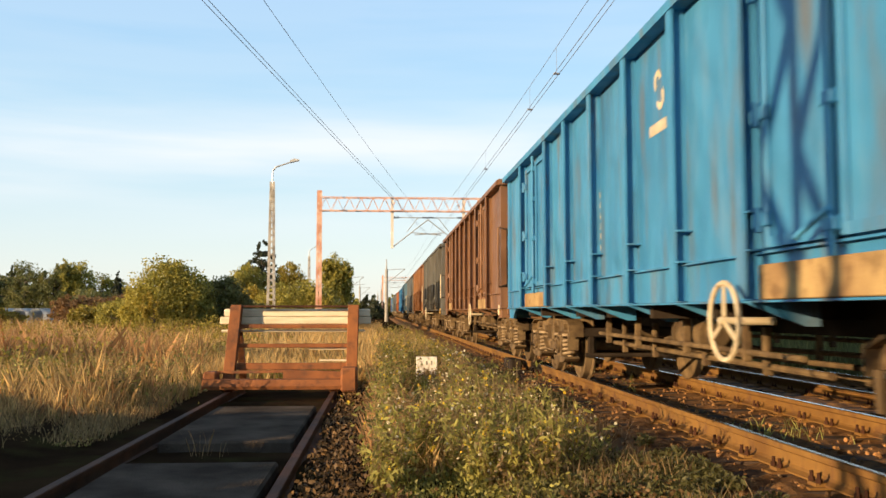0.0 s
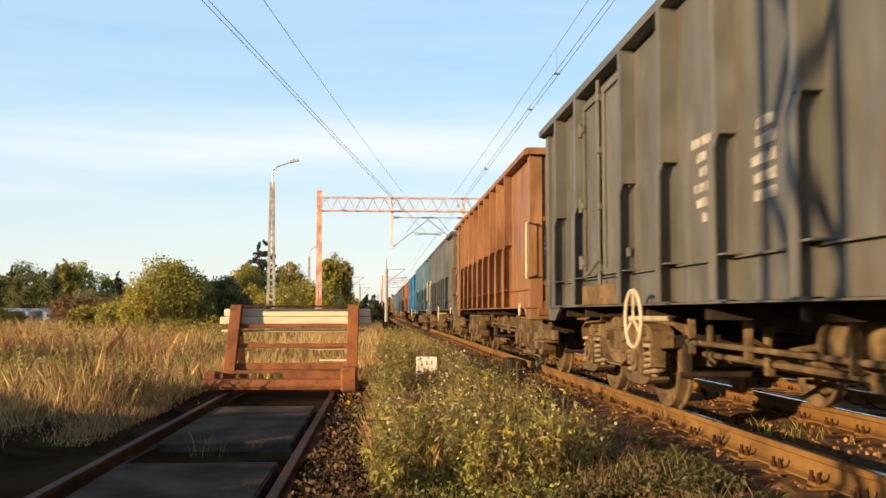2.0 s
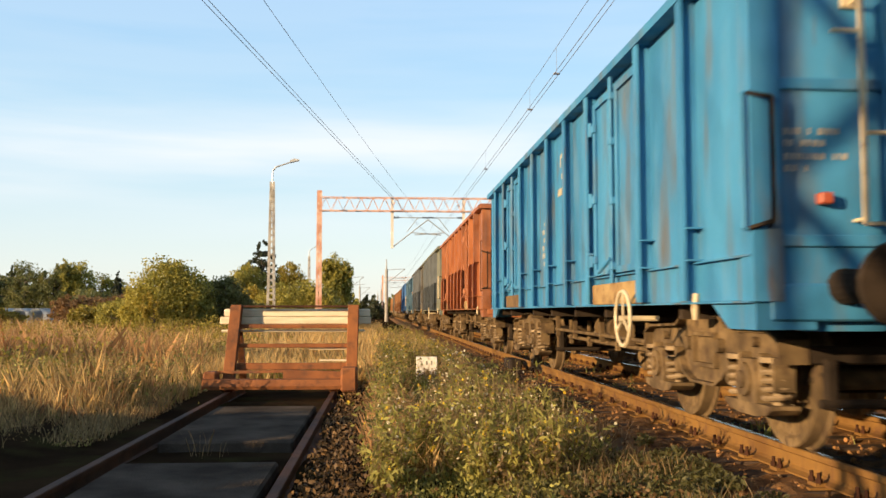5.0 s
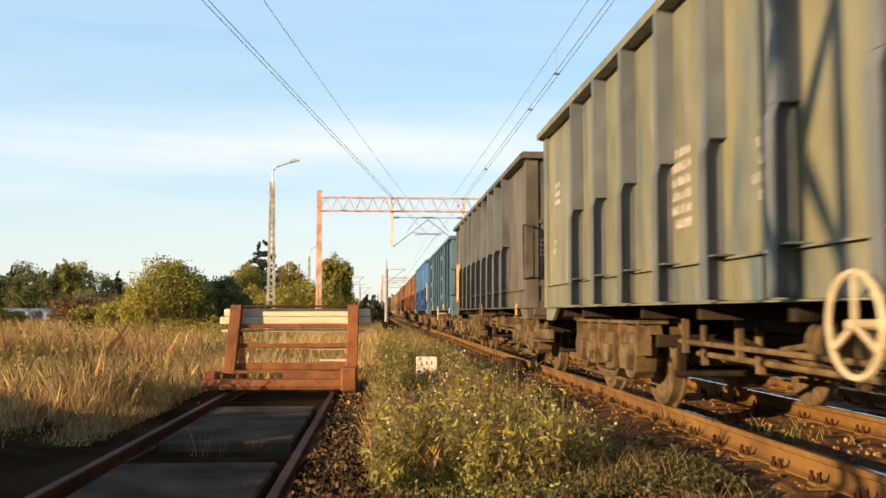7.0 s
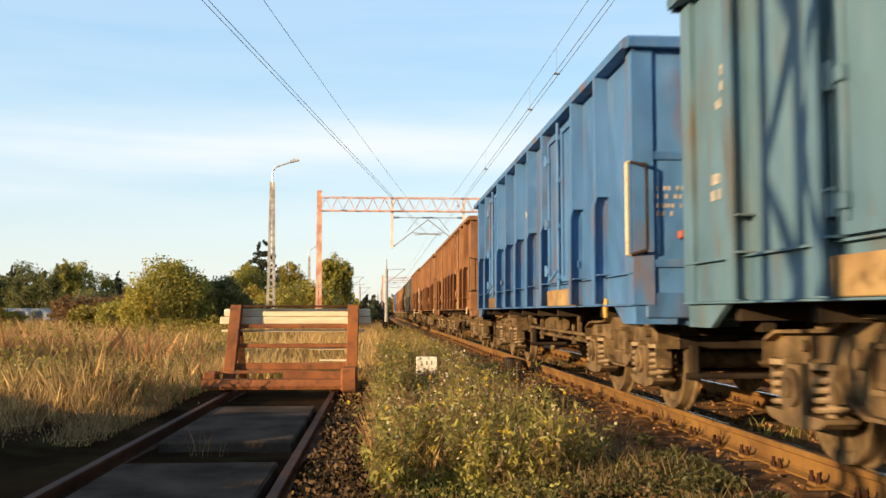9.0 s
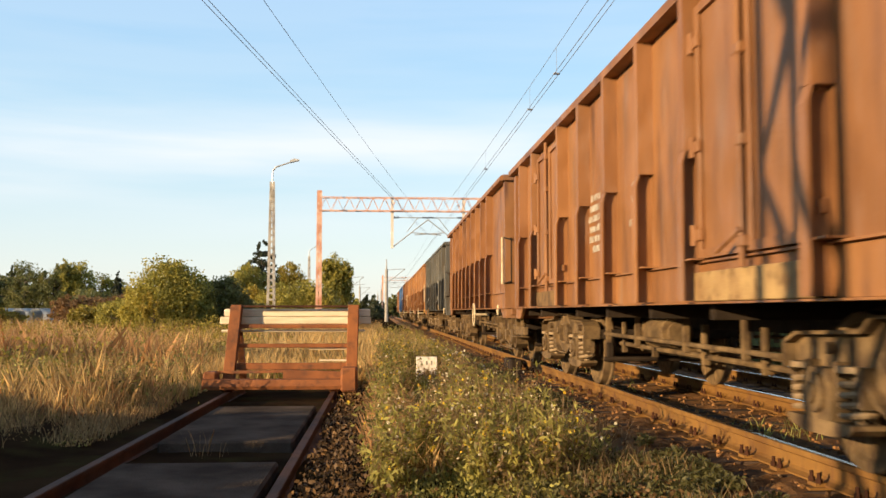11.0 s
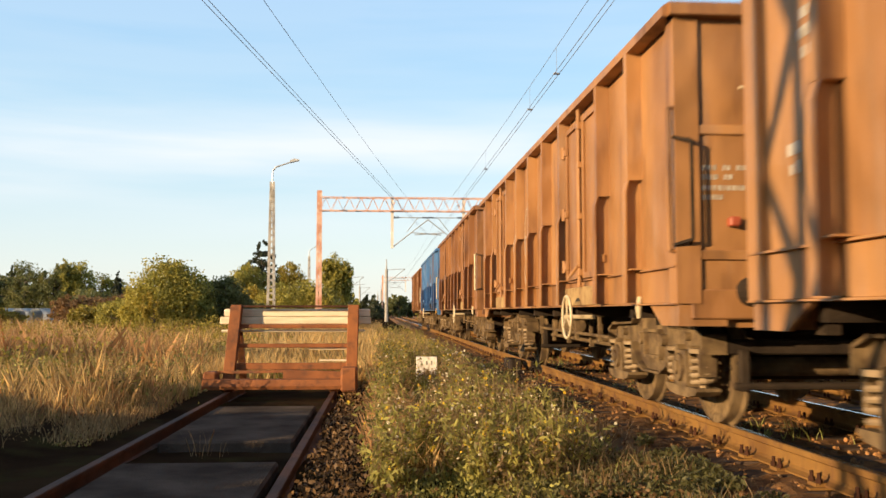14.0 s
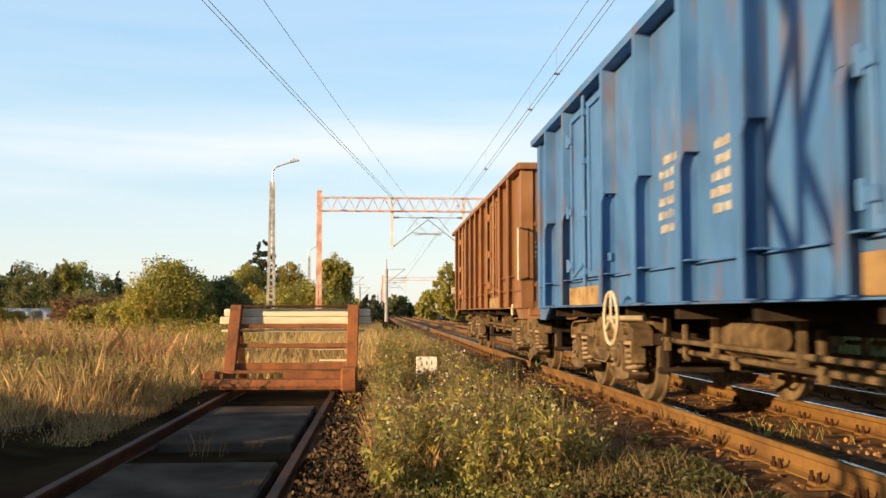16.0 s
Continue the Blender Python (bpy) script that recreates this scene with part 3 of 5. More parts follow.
def rigging_rods_shape():
    """Pull rods, levers and a safety loop between the bogies."""
    bm = bmesh.new()
    rod(bm, (-0.95, -HALF * 0.40, 0.62), (-0.95, HALF * 0.36, 0.66), 0.022, 8)
    rod(bm, (-0.70, -HALF * 0.38, 0.50), (-0.70, HALF * 0.40, 0.54), 0.026, 8)
    rod(bm, (-0.35, -HALF * 0.45, 0.44), (-0.35, HALF * 0.45, 0.46), 0.026, 8)
    for y in (-1.9, -0.6, 0.9, 2.1):
        box(bm, -0.98, -0.92, y - 0.02, y + 0.02, 0.56, 0.86, 0.006)
        box(bm, -0.73, -0.67, y + 0.2, y + 0.26, 0.44, 0.80, 0.006)
    beam(bm, (-0.95, 0.9, 0.72), (-0.35, 1.1, 0.46), 0.05, 0.03)
    return bm


def bracket_shape():
    """A triangular bracket under a post."""
    bm = bmesh.new()
    profile(bm, [(-SIDE - 0.10, SILL - 0.012), (-SIDE + 0.35, SILL - 0.012), (-SIDE + 0.35, SILL - 0.15), (-SIDE + 0.26, SILL - 0.15)], "y", -0.012, 0.012)
    return bm


def wheelset_shape():
    """Two flanged wheels on an axle, turned about x."""
    bm = bmesh.new()
    rod(bm, (-1.05, 0, 0), (1.05, 0, 0), 0.08, 14)
    for s in (-1, 1):
        rings = ((0.685, 0.47), (0.70, 0.488), (0.715, 0.486), (0.73, 0.464), (0.815, 0.458), (0.818, 0.40), (0.79, 0.38), (0.77, 0.16), (0.80, 0.13), (0.80, 0.08))
        loops = []
        for xx, r in rings:
            loops.append([bm.verts.new((s * xx, r * math.cos(2 * math.pi * i / 40), r * math.sin(2 * math.pi * i / 40))) for i in range(40)])
        for a, b in zip(loops, loops[1:]):
            for i in range(40):
                bm.faces.new((a[i], a[(i + 1) % 40], b[(i + 1) % 40], b[i]))
        bm.faces.new(loops[0])
    bmesh.ops.recalc_face_normals(bm, faces=bm.faces[:])
    return bm


def shoe_shape():
    return boxed(-0.81, -0.73, 0.495, 0.565, 0.30, 0.62, 0.012)


def brake_beam_shape():
    bm = bmesh.new()
    rod(bm, (-0.85, 0.55, 0.34), (0.85, 0.55, 0.34), 0.03, 8)
    return bm


def buffer_shape():
    bm = bmesh.new()
    rod(bm, (-0.875, -HALF, 1.06), (-0.875, -HALF - 0.28, 1.06), 0.11, 16, 0.09)
    rod(bm, (-0.875, -HALF - 0.28, 1.06), (-0.875, -HALF - 0.58, 1.06), 0.075, 14)
    rod(bm, (-0.875, -HALF - 0.57, 1.06), (-0.875, -HALF - 0.615, 1.06), 0.23, 22)
    return bm


def coupler_shape():
    bm = bmesh.new()
    rod(bm, (0, -HALF, 1.0), (0, -HALF - 0.62, 0.93), 0.04, 8)
    rod(bm, (0.35, -HALF, 0.95), (0.25, -HALF - 0.3, 0.62), 0.025, 8)
    rod(bm, (0.25, -HALF - 0.3, 0.62), (0.05, -HALF - 0.6, 0.72), 0.025, 8)
    return bm


def brake_wheel_shape():
    bm = bmesh.new()
    disc_ring(bm, (0, 0, 0), 0, 0.225, 0, 32, tube=0.016)
    for a in (90, 210, 330):
        beam(bm, (0, 0, 0), (0.0, 0.225 * math.cos(radians(a)), 0.225 * math.sin(radians(a))), 0.014, 0.026)
    rod(bm, (-0.03, 0, 0), (0.3, 0, 0), 0.024, 10)
    return bm


def grab_shape(high):
    """A tall hooped hand rail that reaches round the corner."""
    bm = bmesh.new()
    z0, z1 = (1.36, 2.42) if high else (1.40, 2.20)
    x, y = -SIDE - 0.085, -HALF - 0.01
    rod(bm, (x, y, z0), (x, y, z1), 0.020, 8)
    for z in (z0, z1):
        rod(bm, (x, y, z), (-SIDE - 0.02, y, z), 0.013, 6)
    return bm


def corner_hoop_shape(high):
    bm = bmesh.new()
    z0, z1 = (1.36, 2.42) if high else (1.40, 2.20)
    xe, ye = -SIDE + 0.06, -HALF - 0.10
    rod(bm, (xe, ye, z0 + 0.04), (xe, ye, z1 - 0.04), 0.014, 6)
    for z in (z0, z1):
        rod(bm, (xe, ye, z + (0.04 if z == z0 else -0.04)), (-SIDE - 0.06, -HALF - 0.03, z), 0.013, 6)
        rod(bm, (xe, ye, z + (0.04 if z == z0 else -0.04)), (xe, -HALF, z), 0.011, 6)
    return bm


def pin_shape():
    """The cream shunter's grip under the corner of the sill."""
    bm = bmesh.new()
    rod(bm, (-SIDE - 0.03, 0, SILL + 0.06), (-SIDE - 0.04, 0, SILL - 0.02), 0.022, 8)
    rod(bm, (-SIDE - 0.04, 0, SILL - 0.02), (-SIDE - 0.04, 0, SILL - 0.12), 0.028, 8, 0.018)
    return bm


def loop_shape():
    bm = bmesh.new()
    x = -SIDE + 0.05
    for a, b in (((x, -0.22, 0.95), (x, -0.2, 0.80)), ((x, -0.2, 0.80), (x, 0.2, 0.80)), ((x, 0.2, 0.80), (x, 0.22, 0.95))):
        rod(bm, a, b, 0.014, 6)
    return bm


def step_shape():
    bm = bmesh.new()
    for y in (-0.17, 0.17):
        rod(bm, (-SIDE, y, SILL + 0.06), (-SIDE - 0.03, y, 0.56), 0.016, 6)
    box(bm, -SIDE - 0.12, -SIDE + 0.06, -0.19, 0.19, 0.55, 0.565)
    return bm


def marks_shape(seed):
    """Blocks of stencilled lines, too small to read."""
    rng = random.Random(seed)
    bm = bmesh.new()
    x = -SIDE - 0.003
    for y0, z0, wide, rows in ((0.62 - 0.2 * (seed % 3), 2.05, 0.5, 6), (-0.62 - 0.2 * (seed % 2), 1.98, 0.36, 5), (-5.75, 1.12, 0.3, 2), (5.35, 2.45, 0.32, 3), (5.62, 1.75, 0.2, 2), (-2.1, 1.12, 0.34, 1), (3.3, 1.12, 0.3, 1), (-3.2, 1.5, 0.2, 2)):
        for r in range(rows):
            y, end = y0, y0 + wide * rng.uniform(0.6, 1.0)
            while y < end:
                w = rng.uniform(0.03, 0.055)
                z = z0 - r * 0.105
                box(bm, x - 0.001, x + 0.002, y, y + w, z, z + rng.uniform(0.055, 0.07))
                y += w + rng.choice((0.012, 0.012, 0.04))
    return bm


def emblem_shape():
    """A small sign of two hooked strokes."""
    bm = bmesh.new()
    x = -SIDE - 0.004
    for cy, cz, a0, a1 in ((0.03, 2.74, -50, 170), (-0.03, 2.60, 130, 350)):
        prev = None
        for i in range(11):
            a = radians(a0 + (a1 - a0) * i / 10)
            row = [bm.verts.new((x, cy + (0.07 + w) * math.cos(a), cz + (0.07 + w) * math.sin(a))) for w in (-0.026, 0.026)]
            if prev:
                bm.faces.new((prev[0], row[0], row[1], prev[1]))
            prev = row
    return bm


def lettering_shape():
    bm = bmesh.new()
    x = -SIDE - 0.004
    for i in range(7):
        box(bm, x, x + 0.002, -0.24 + 0.075 * i, -0.185 + 0.075 * i, 2.33, 2.42)
    return bm


def plate_shape():
    """A plate on two upright tubes, standing off the wall."""
    bm = bmesh.new()
    box(bm, -SIDE - 0.075, -SIDE - 0.055, -0.30, 0.30, 1.24, 2.14, 0.008)
    for y in (-0.31, 0.31):
        rod(bm, (-SIDE - 0.08, y, 1.17), (-SIDE - 0.08, y, 2.19), 0.03, 10)
    for z in (1.2, 2.16):
        rod(bm, (-SIDE - 0.08, -0.31, z), (-SIDE - 0.08, 0.31, z), 0.022, 8)
        for y in (-0.31, 0.31):
            rod(bm, (-SIDE - 0.08, y, z), (-SIDE, y, z), 0.018, 6)
    return bm


def tag_plate_shape():
    bm = bmesh.new()
    box(bm, -SIDE - 0.06, -SIDE - 0.014, -0.90, 0.90, SILL + 0.004, SILL + 0.2, 0.006)
    return bm


# colour, stakes, doors, brake wheel at (y), yellow plate, emblem, graffiti
FLEET = [
    ("bright blue", "straight", True, -3.75, 0, 1, 0),
    ("brown", "straight", True, -3.55, 0, 0, 0),
    ("slate grey", "stepped", True, 1.87, 0, 0, 0),
    ("red brown", "stepped", False, None, 0, 0, 0),
    ("warm grey", "stepped", False, -1.6, 1, 1, 0),
    ("teal blue", "stepped", True, None, 0, 0, 0),
    ("bright blue", "straight", True, -3.69, 0, 1, 0),
    ("brick orange", "stepped", True, None, 0, 0, 0),
    ("grey green", "stepped", False, -1.70, 0, 0, 0),
    ("warm grey", "stepped", False, -1.30, 1, 1, 0),
    ("teal blue", "straight", True, -1.85, 0, 0, 0),
    ("deep blue", "stepped", True, None, 0, 1, 0),
    ("red brown", "stepped", True, None, 0, 0, 0),
    ("red brown", "stepped", True, None, 0, 0, 0),
    ("red brown", "stepped", False, -2.25, 0, 0, 0),
    ("slate grey", "stepped", True, 2.05, 0, 0, 0),
    ("orange brown", "stepped", True, -1.85, 0, 0, 0),
    ("orange brown", "stepped", True, -2.79, 0, 0, 1),
    ("red brown", "stepped", True, -1.6, 0, 0, 0),
    ("deep blue", "stepped", True, 1.92, 0, 0, 0),
    ("red brown", "straight", True, None, 0, 0, 0)]
GRAFFITI = surface("pale_spray_paint", (0.46, 0.50, 0.50), (0.44, 0.30, 0.18), 0.7, 0.0, 4, 50, 0.0)


def graffiti_shape():
    """Loops of faded spray paint."""
    bm = bmesh.new()
    x = -SIDE - 0.004
    for cy, cz, ry, rz, a0, a1 in ((0.3, 1.75, 0.55, 0.45, 20, 250), (-0.75, 2.0, 0.35, 0.5, -60, 230), (-0.8, 1.5, 0.4, 0.32, 80, 380), (-0.3, 1.9, 0.5, 0.15, 0, 170)):
        prev = None
        for i in range(25):
            a = radians(a0 + (a1 - a0) * i / 24)
            row = [bm.verts.new((x, cy + (ry + w) * math.cos(a), cz + (rz + w) * math.sin(a))) for w in (-0.02, 0.02)]
            if prev:
                bm.faces.new((prev[0], row[0], row[1], prev[1]))
            prev = row
    return bm


FADED = surface("faded_yellow_paint", (0.62, 0.47, 0.20), (0.50, 0.34, 0.13), 0.75, 0.0, 5, 50, 0.05, dirt=(0.30, 0.14, 0.06), dirt_amount=0.35)


def panel_shape():
    """A faded painted square and its lower corner piece between two posts."""
    bm = bmesh.new()
    x = -SIDE - 0.004
    box(bm, x, x + 0.003, -0.20, 0.24, 2.28, 3.0)
    return bm


REFLECTOR = surface("red_marker_paint", (0.40, 0.085, 0.04), (0.26, 0.06, 0.03), 0.5, 0.0, 8, 60, 0.05)


def make_bogie(w, cast, centre, base, axles):
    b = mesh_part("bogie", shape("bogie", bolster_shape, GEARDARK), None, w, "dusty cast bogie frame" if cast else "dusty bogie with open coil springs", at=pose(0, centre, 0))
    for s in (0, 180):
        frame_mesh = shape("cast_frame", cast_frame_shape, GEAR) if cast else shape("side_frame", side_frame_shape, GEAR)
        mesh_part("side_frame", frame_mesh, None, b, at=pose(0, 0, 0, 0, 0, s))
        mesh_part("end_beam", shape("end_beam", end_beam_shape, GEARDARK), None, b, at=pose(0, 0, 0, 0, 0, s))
    for a in (-base, base):
        for s in (0, 180):
            here = pose(0, a, 0) @ pose(0, 0, 0, 0, 0, s)
            if cast:
                mesh_part("axle_housing", shape("axle_housing", cast_pocket_shape, GEAR), None, b, at=here)
                continue
            mesh_part("axle_box", shape("axle_box", axle_box_shape, GEAR), None, b, at=here)
            mesh_part("axle_cover", shape("axle_cover", axle_cover_shape, GEAR), None, b, at=here)
            mesh_part("spring_seat", shape("spring_seat", spring_seat_shape, GEAR), None, b, at=here)
            for d in (-0.28, 0.28):
                mesh_part("guide", shape("guide", guide_shape, GEAR), None, b, at=here @ pose(0, d * 0.6, 0))
                mesh_part("spring", shape("spring", spring_shape, COIL), None, b, "dusty pale coil spring", at=here @ pose(0, d, 0))
        for d in (0, 180):
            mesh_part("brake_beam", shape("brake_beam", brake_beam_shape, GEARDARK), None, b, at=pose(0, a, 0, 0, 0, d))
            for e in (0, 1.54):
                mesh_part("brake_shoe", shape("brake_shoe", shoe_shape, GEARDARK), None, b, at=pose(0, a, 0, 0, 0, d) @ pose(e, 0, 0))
        ws = mesh_part("wheelset", shape("wheelset", wheelset_shape, GEAR), None, w, "steel wheels with worn bright treads", at=pose(0, centre + a, 0.46))
        axles.append((ws, centre + a))


def make_wagon(i, colour, stake, doors, wheel_y, plate, emblem, graffiti):
    global HALF, TOP
    paint = BODY[colour]
    long_body = i < 2
    HALF = LONG_HALF if long_body else 6.22
    TOP = 3.29 if i in TALL_WAGONS else 3.20
    posts = POSTS_LONG if long_body else POSTS_DOORS if doors else POSTS_PLAIN
    bays = (-4.22, 4.22) if long_body else (-3.17, 3.17)
    if not doors:
        bays = (5.05,) if i == 3 else ()
    cast = i in CAST_BOGIES
    w = thing("freight_wagon", "weathered %s high-sided open coal wagon on two bogies" % colour, "freight wagon", group="wagons of the coal train")
    turn = pose(0, 0, 0, 0, 0, 180)
    rail_paint = CREAM if i in (2, 3, 5, 8, 11, 14, 16, 18, 19, 20) else paint
    for m in (pose(0, 0, 0), turn):
        mesh_part("side_wall", shape("side_wall", wall_shape, paint), None, w, at=m)
        mesh_part("side_sill", shape("side_sill", sill_shape, paint), None, w, at=m)
        mesh_part("top_rail", shape("top_rail", top_rail_shape, paint), None, w, at=m)
        mesh_part("end_rail", shape("end_rail", end_rail_shape, paint), None, w, at=m)
        wall = mesh_part("end_wall", shape("end_wall", end_wall_shape, paint), None, w, at=m)
        for z in (SILL + 0.35, SILL + 1.28):
            mesh_part("end_rib", shape("end_rib", end_rib_shape, paint), None, wall, at=pose(0, 0, z))
        for x in (-0.55, 0.55):
            mesh_part("end_post", shape("end_post", end_post_shape, paint), None, wall, at=pose(x, 0, 0))
        mesh_part("end_ladder", shape("end_ladder", end_handle_shape, CREAM), None, wall, "pale ladder rail")
        mesh_part("marker", shape("marker", end_reflector_shape, REFLECTOR), None, wall, "small red marker block")
        mesh_part("end_stencil", shape("end_stencil_%d" % (i % 4), lambda: end_stencil_shape(i % 4), WHITE), None, wall, "faded white stencilled lines")["kind"] = "stuff"
        mesh_part("head_stock", shape("head_stock", head_stock_shape, paint), None, w, at=m)
        mesh_part("coupling", shape("coupling", coupler_shape, GEARDARK), None, w, at=m)
        mesh_part("buffer", shape("buffer", buffer_shape, GEARDARK), None, w, at=m)
        mesh_part("buffer", SHAPES[("buffer", HALF, TOP, GEARDARK.name)], None, w, at=m @ pose(1.75, 0, 0))
        mesh_part("corner_post", shape("corner_post", corner_shape, paint), None, w, at=m)
        mirrored = mesh_part("corner_post", SHAPES[("corner_post", HALF, TOP, paint.name)], None, w)
        mirrored.matrix_basis = m @ Matrix.Diagonal((-1, 1, 1, 1))
        corner = mesh_part("corner_skirt", shape("corner_skirt", skirt_shape, paint), None, w, at=m)
        mirrored = mesh_part("corner_skirt", corner.data, None, w)
        mirrored.matrix_basis = m @ Matrix.Diagonal((1, -1, 1, 1))
        for y in posts:
            mesh_part("stake", shape("stake_" + stake, lambda: stake_shape(stake), BODY["skylit blue grey"] if plate or i == 8 else paint), None, w, at=m @ pose(0, y, 0))
            if long_body:
                mesh_part("bracket", shape("bracket", bracket_shape, paint), None, w, at=m @ pose(0, y, 0))
        for y in bays:
            for s in (-1, 1):
                leaf = mesh_part("door", shape("door", lambda: door_shape(0.82), paint), None, w, at=m @ pose(0, y + s * 0.425, 0))
                for z in (SILL + 0.45, SILL + 1.05, TOP - 0.45):
                    mesh_part("hinge", shape("hinge", hinge_shape, paint), None, leaf, at=pose(0, s * 0.42, z))
            mesh_part("lock_bar", shape("lock_bar", lock_shape, paint), None, w, at=m @ pose(0, y, 0))
            mesh_part("sill_plate", shape("sill_plate", tag_plate_shape, PLANKDUST if y < 0 or i in (0, 1, 10, 16, 17, 18, 19) else SILLRUST), None, w, "dusty plate under the door", at=m @ pose(0, y, 0))
        mesh_part("grab_rail", shape("grab_rail", lambda: grab_shape(i % 2), rail_paint), None, w, at=m)
        mesh_part("corner_hoop", shape("corner_hoop", lambda: corner_hoop_shape(i % 2), GEARDARK), None, w, at=m)
        mesh_part("corner_grip", shape("corner_grip", pin_shape, YELLOW if i in (0, 2, 5, 9, 11, 16, 19) else CREAM), None, w, "short yellowed grip under the sill", at=m @ pose(0, -HALF + (0.25 if long_body else 0.98), 0))
        mesh_part("shunting_loop", shape("shunting_loop", loop_shape, GEAR), None, w, at=m @ pose(0, -HALF + 0.25, 0))
        if cast:
            mesh_part("foot_board", shape("foot_board", foot_board_shape, GEAR), None, w, at=m)
        mesh_part("brake_rigging", shape("brake_rigging", rigging_rods_shape, GEAR), None, w, at=m)
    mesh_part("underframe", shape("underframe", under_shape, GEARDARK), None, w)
    mesh_part("brake_cylinder", shape("brake_cylinder", cylinder_shape, GEAR), None, w, at=pose(0, 0.6 if i % 2 else -0.4, 0))
    mesh_part("stencil_paint", shape("stencil_paint_%d" % (i % 5), lambda: marks_shape(i % 5), WHITE), None, w, "faded white stencilled lines")["kind"] = "stuff"
    if emblem:
        y = -1.35 if long_body else -0.5
        mesh_part("emblem", shape("emblem", emblem_shape, CREAM), None, w, "cream painted sign", at=pose(0, y, 0))
        mesh_part("lettering", shape("lettering", lettering_shape, CREAM), None, w, "short cream bar of lettering", at=pose(0, y, 0))["kind"] = "stuff"
    if plate:
        mesh_part("end_plate", shape("end_plate", plate_shape, YELLOW), None, w, "dirty yellow panel on two tubes", at=pose(0, HALF - 1.28, 0))
    if i == 18:
        mesh_part("painted_panel", shape("painted_panel", panel_shape, FADED), None, w, "faded pale yellow painted square", at=pose(0, -0.5, 0))
    if graffiti:
        mesh_part("graffiti", shape("graffiti", graffiti_shape, GRAFFITI), None, w, "faded pale spray-paint loops", at=pose(0, 1.42, 0))
    if i == 20:
        mesh_part("tail_lamp", shape("tail_lamp", lambda: boxed(-SIDE - 0.14, -SIDE + 0.02, HALF - 0.06, HALF + 0.1, 1.42, 1.62, 0.02), WHITE), None, w, "white tail lamp bracket")
    if wheel_y is not None:
        mesh_part("brake_wheel", shape("brake_wheel", brake_wheel_shape, GEAR if i in (9, 15) else CREAM), None, w, "bare steel hand wheel" if i in (9, 15) else "cream painted three-spoke hand wheel", at=pose(-SIDE - 0.2, wheel_y + (0.6 if long_body else -0.26), 0.86))
    axles = []
    for c in (-5.22, 5.22) if long_body else (-4.28, 4.28):
        make_bogie(w, cast, c, 0.9 if long_body else 1.0, axles)
    return w, axles, HALF


# ---- plants ----
RNG = np.random.default_rng(7)
LEAF = {
    "willow": leafy("willow_leaves", (0.40, 0.345, 0.065), (0.26, 0.245, 0.05)),
    "green": leafy("green_leaves", (0.21, 0.205, 0.065), (0.12, 0.135, 0.045)),
    "dark": leafy("dark_needles", (0.085, 0.10, 0.05), (0.05, 0.062, 0.034)),
    "moss": leafy("mossy_leaves", (0.16, 0.14, 0.042), (0.062, 0.064, 0.021)),
    "yellow": leafy("yellowing_leaves", (0.390, 0.285, 0.038), (0.210, 0.180, 0.030)),
    "rusty": leafy("rusty_dry_leaves", (0.260, 0.143, 0.052), (0.130, 0.078, 0.033))}
TAN = leafy("dry_grass", (0.66, 0.46, 0.19), (0.46, 0.31, 0.12), 0.45)
OLIVE = leafy("olive_grass", (0.36, 0.33, 0.085), (0.19, 0.20, 0.05), 0.45)
STRAW = leafy("reddish_seed_heads", (0.52, 0.29, 0.12), (0.36, 0.20, 0.085), 0.45)
WEED = leafy("weed_leaves", (0.36, 0.32, 0.075), (0.18, 0.175, 0.042), 0.55)
DRYWEED = leafy("dry_weed_stems", (0.390, 0.270, 0.120), (0.195, 0.128, 0.060), 0.4)
PETAL = surface("yellow_petals", (0.80, 0.62, 0.06), (0.72, 0.50, 0.04), 0.6, 0.0, 3, 30, 0.0, island=0.2, translucent=0.3)
PALEPETAL = surface("pale_seed_tufts", (0.80, 0.74, 0.55), (0.70, 0.62, 0.42), 0.7, 0.0, 3, 30, 0.0, island=0.2, translucent=0.3)
FADEDINK = surface("faded_black_paint", (0.20, 0.18, 0.15), (0.36, 0.33, 0.28), 0.8, 0.0, 20, 60, 0.0)
BARK = surface("grey_brown_bark", (0.13, 0.10, 0.07), (0.07, 0.055, 0.04), 0.9, 0.0, 6, 40, 0.5)


def quads(name, verts, material, parent=None, corners=4):
    n = len(verts) // corners
    me = bpy.data.meshes.new(name)
    me.from_pydata(verts.tolist(), [], np.arange(n * corners).reshape(n, corners).tolist())
    return mesh_part(name, me, material, parent)


def leaf_verts(centres, size, stretch=1.7):
    """Small leaf-shaped quads turned every way."""
    n = len(centres)
    a = RNG.normal(size=(n, 3))
    a /= np.linalg.norm(a, axis=1)[:, None]
    b = np.cross(a, RNG.normal(size=(n, 3)))
    b /= np.linalg.norm(b, axis=1)[:, None] + 1e-9
    s = size * RNG.uniform(0.6, 1.4, (n, 1))
    a, b = a * s * stretch * 0.5, b * s * 0.5
    return np.stack([centres - a, centres - b, centres + a, centres + b], axis=1).reshape(-1, 3)


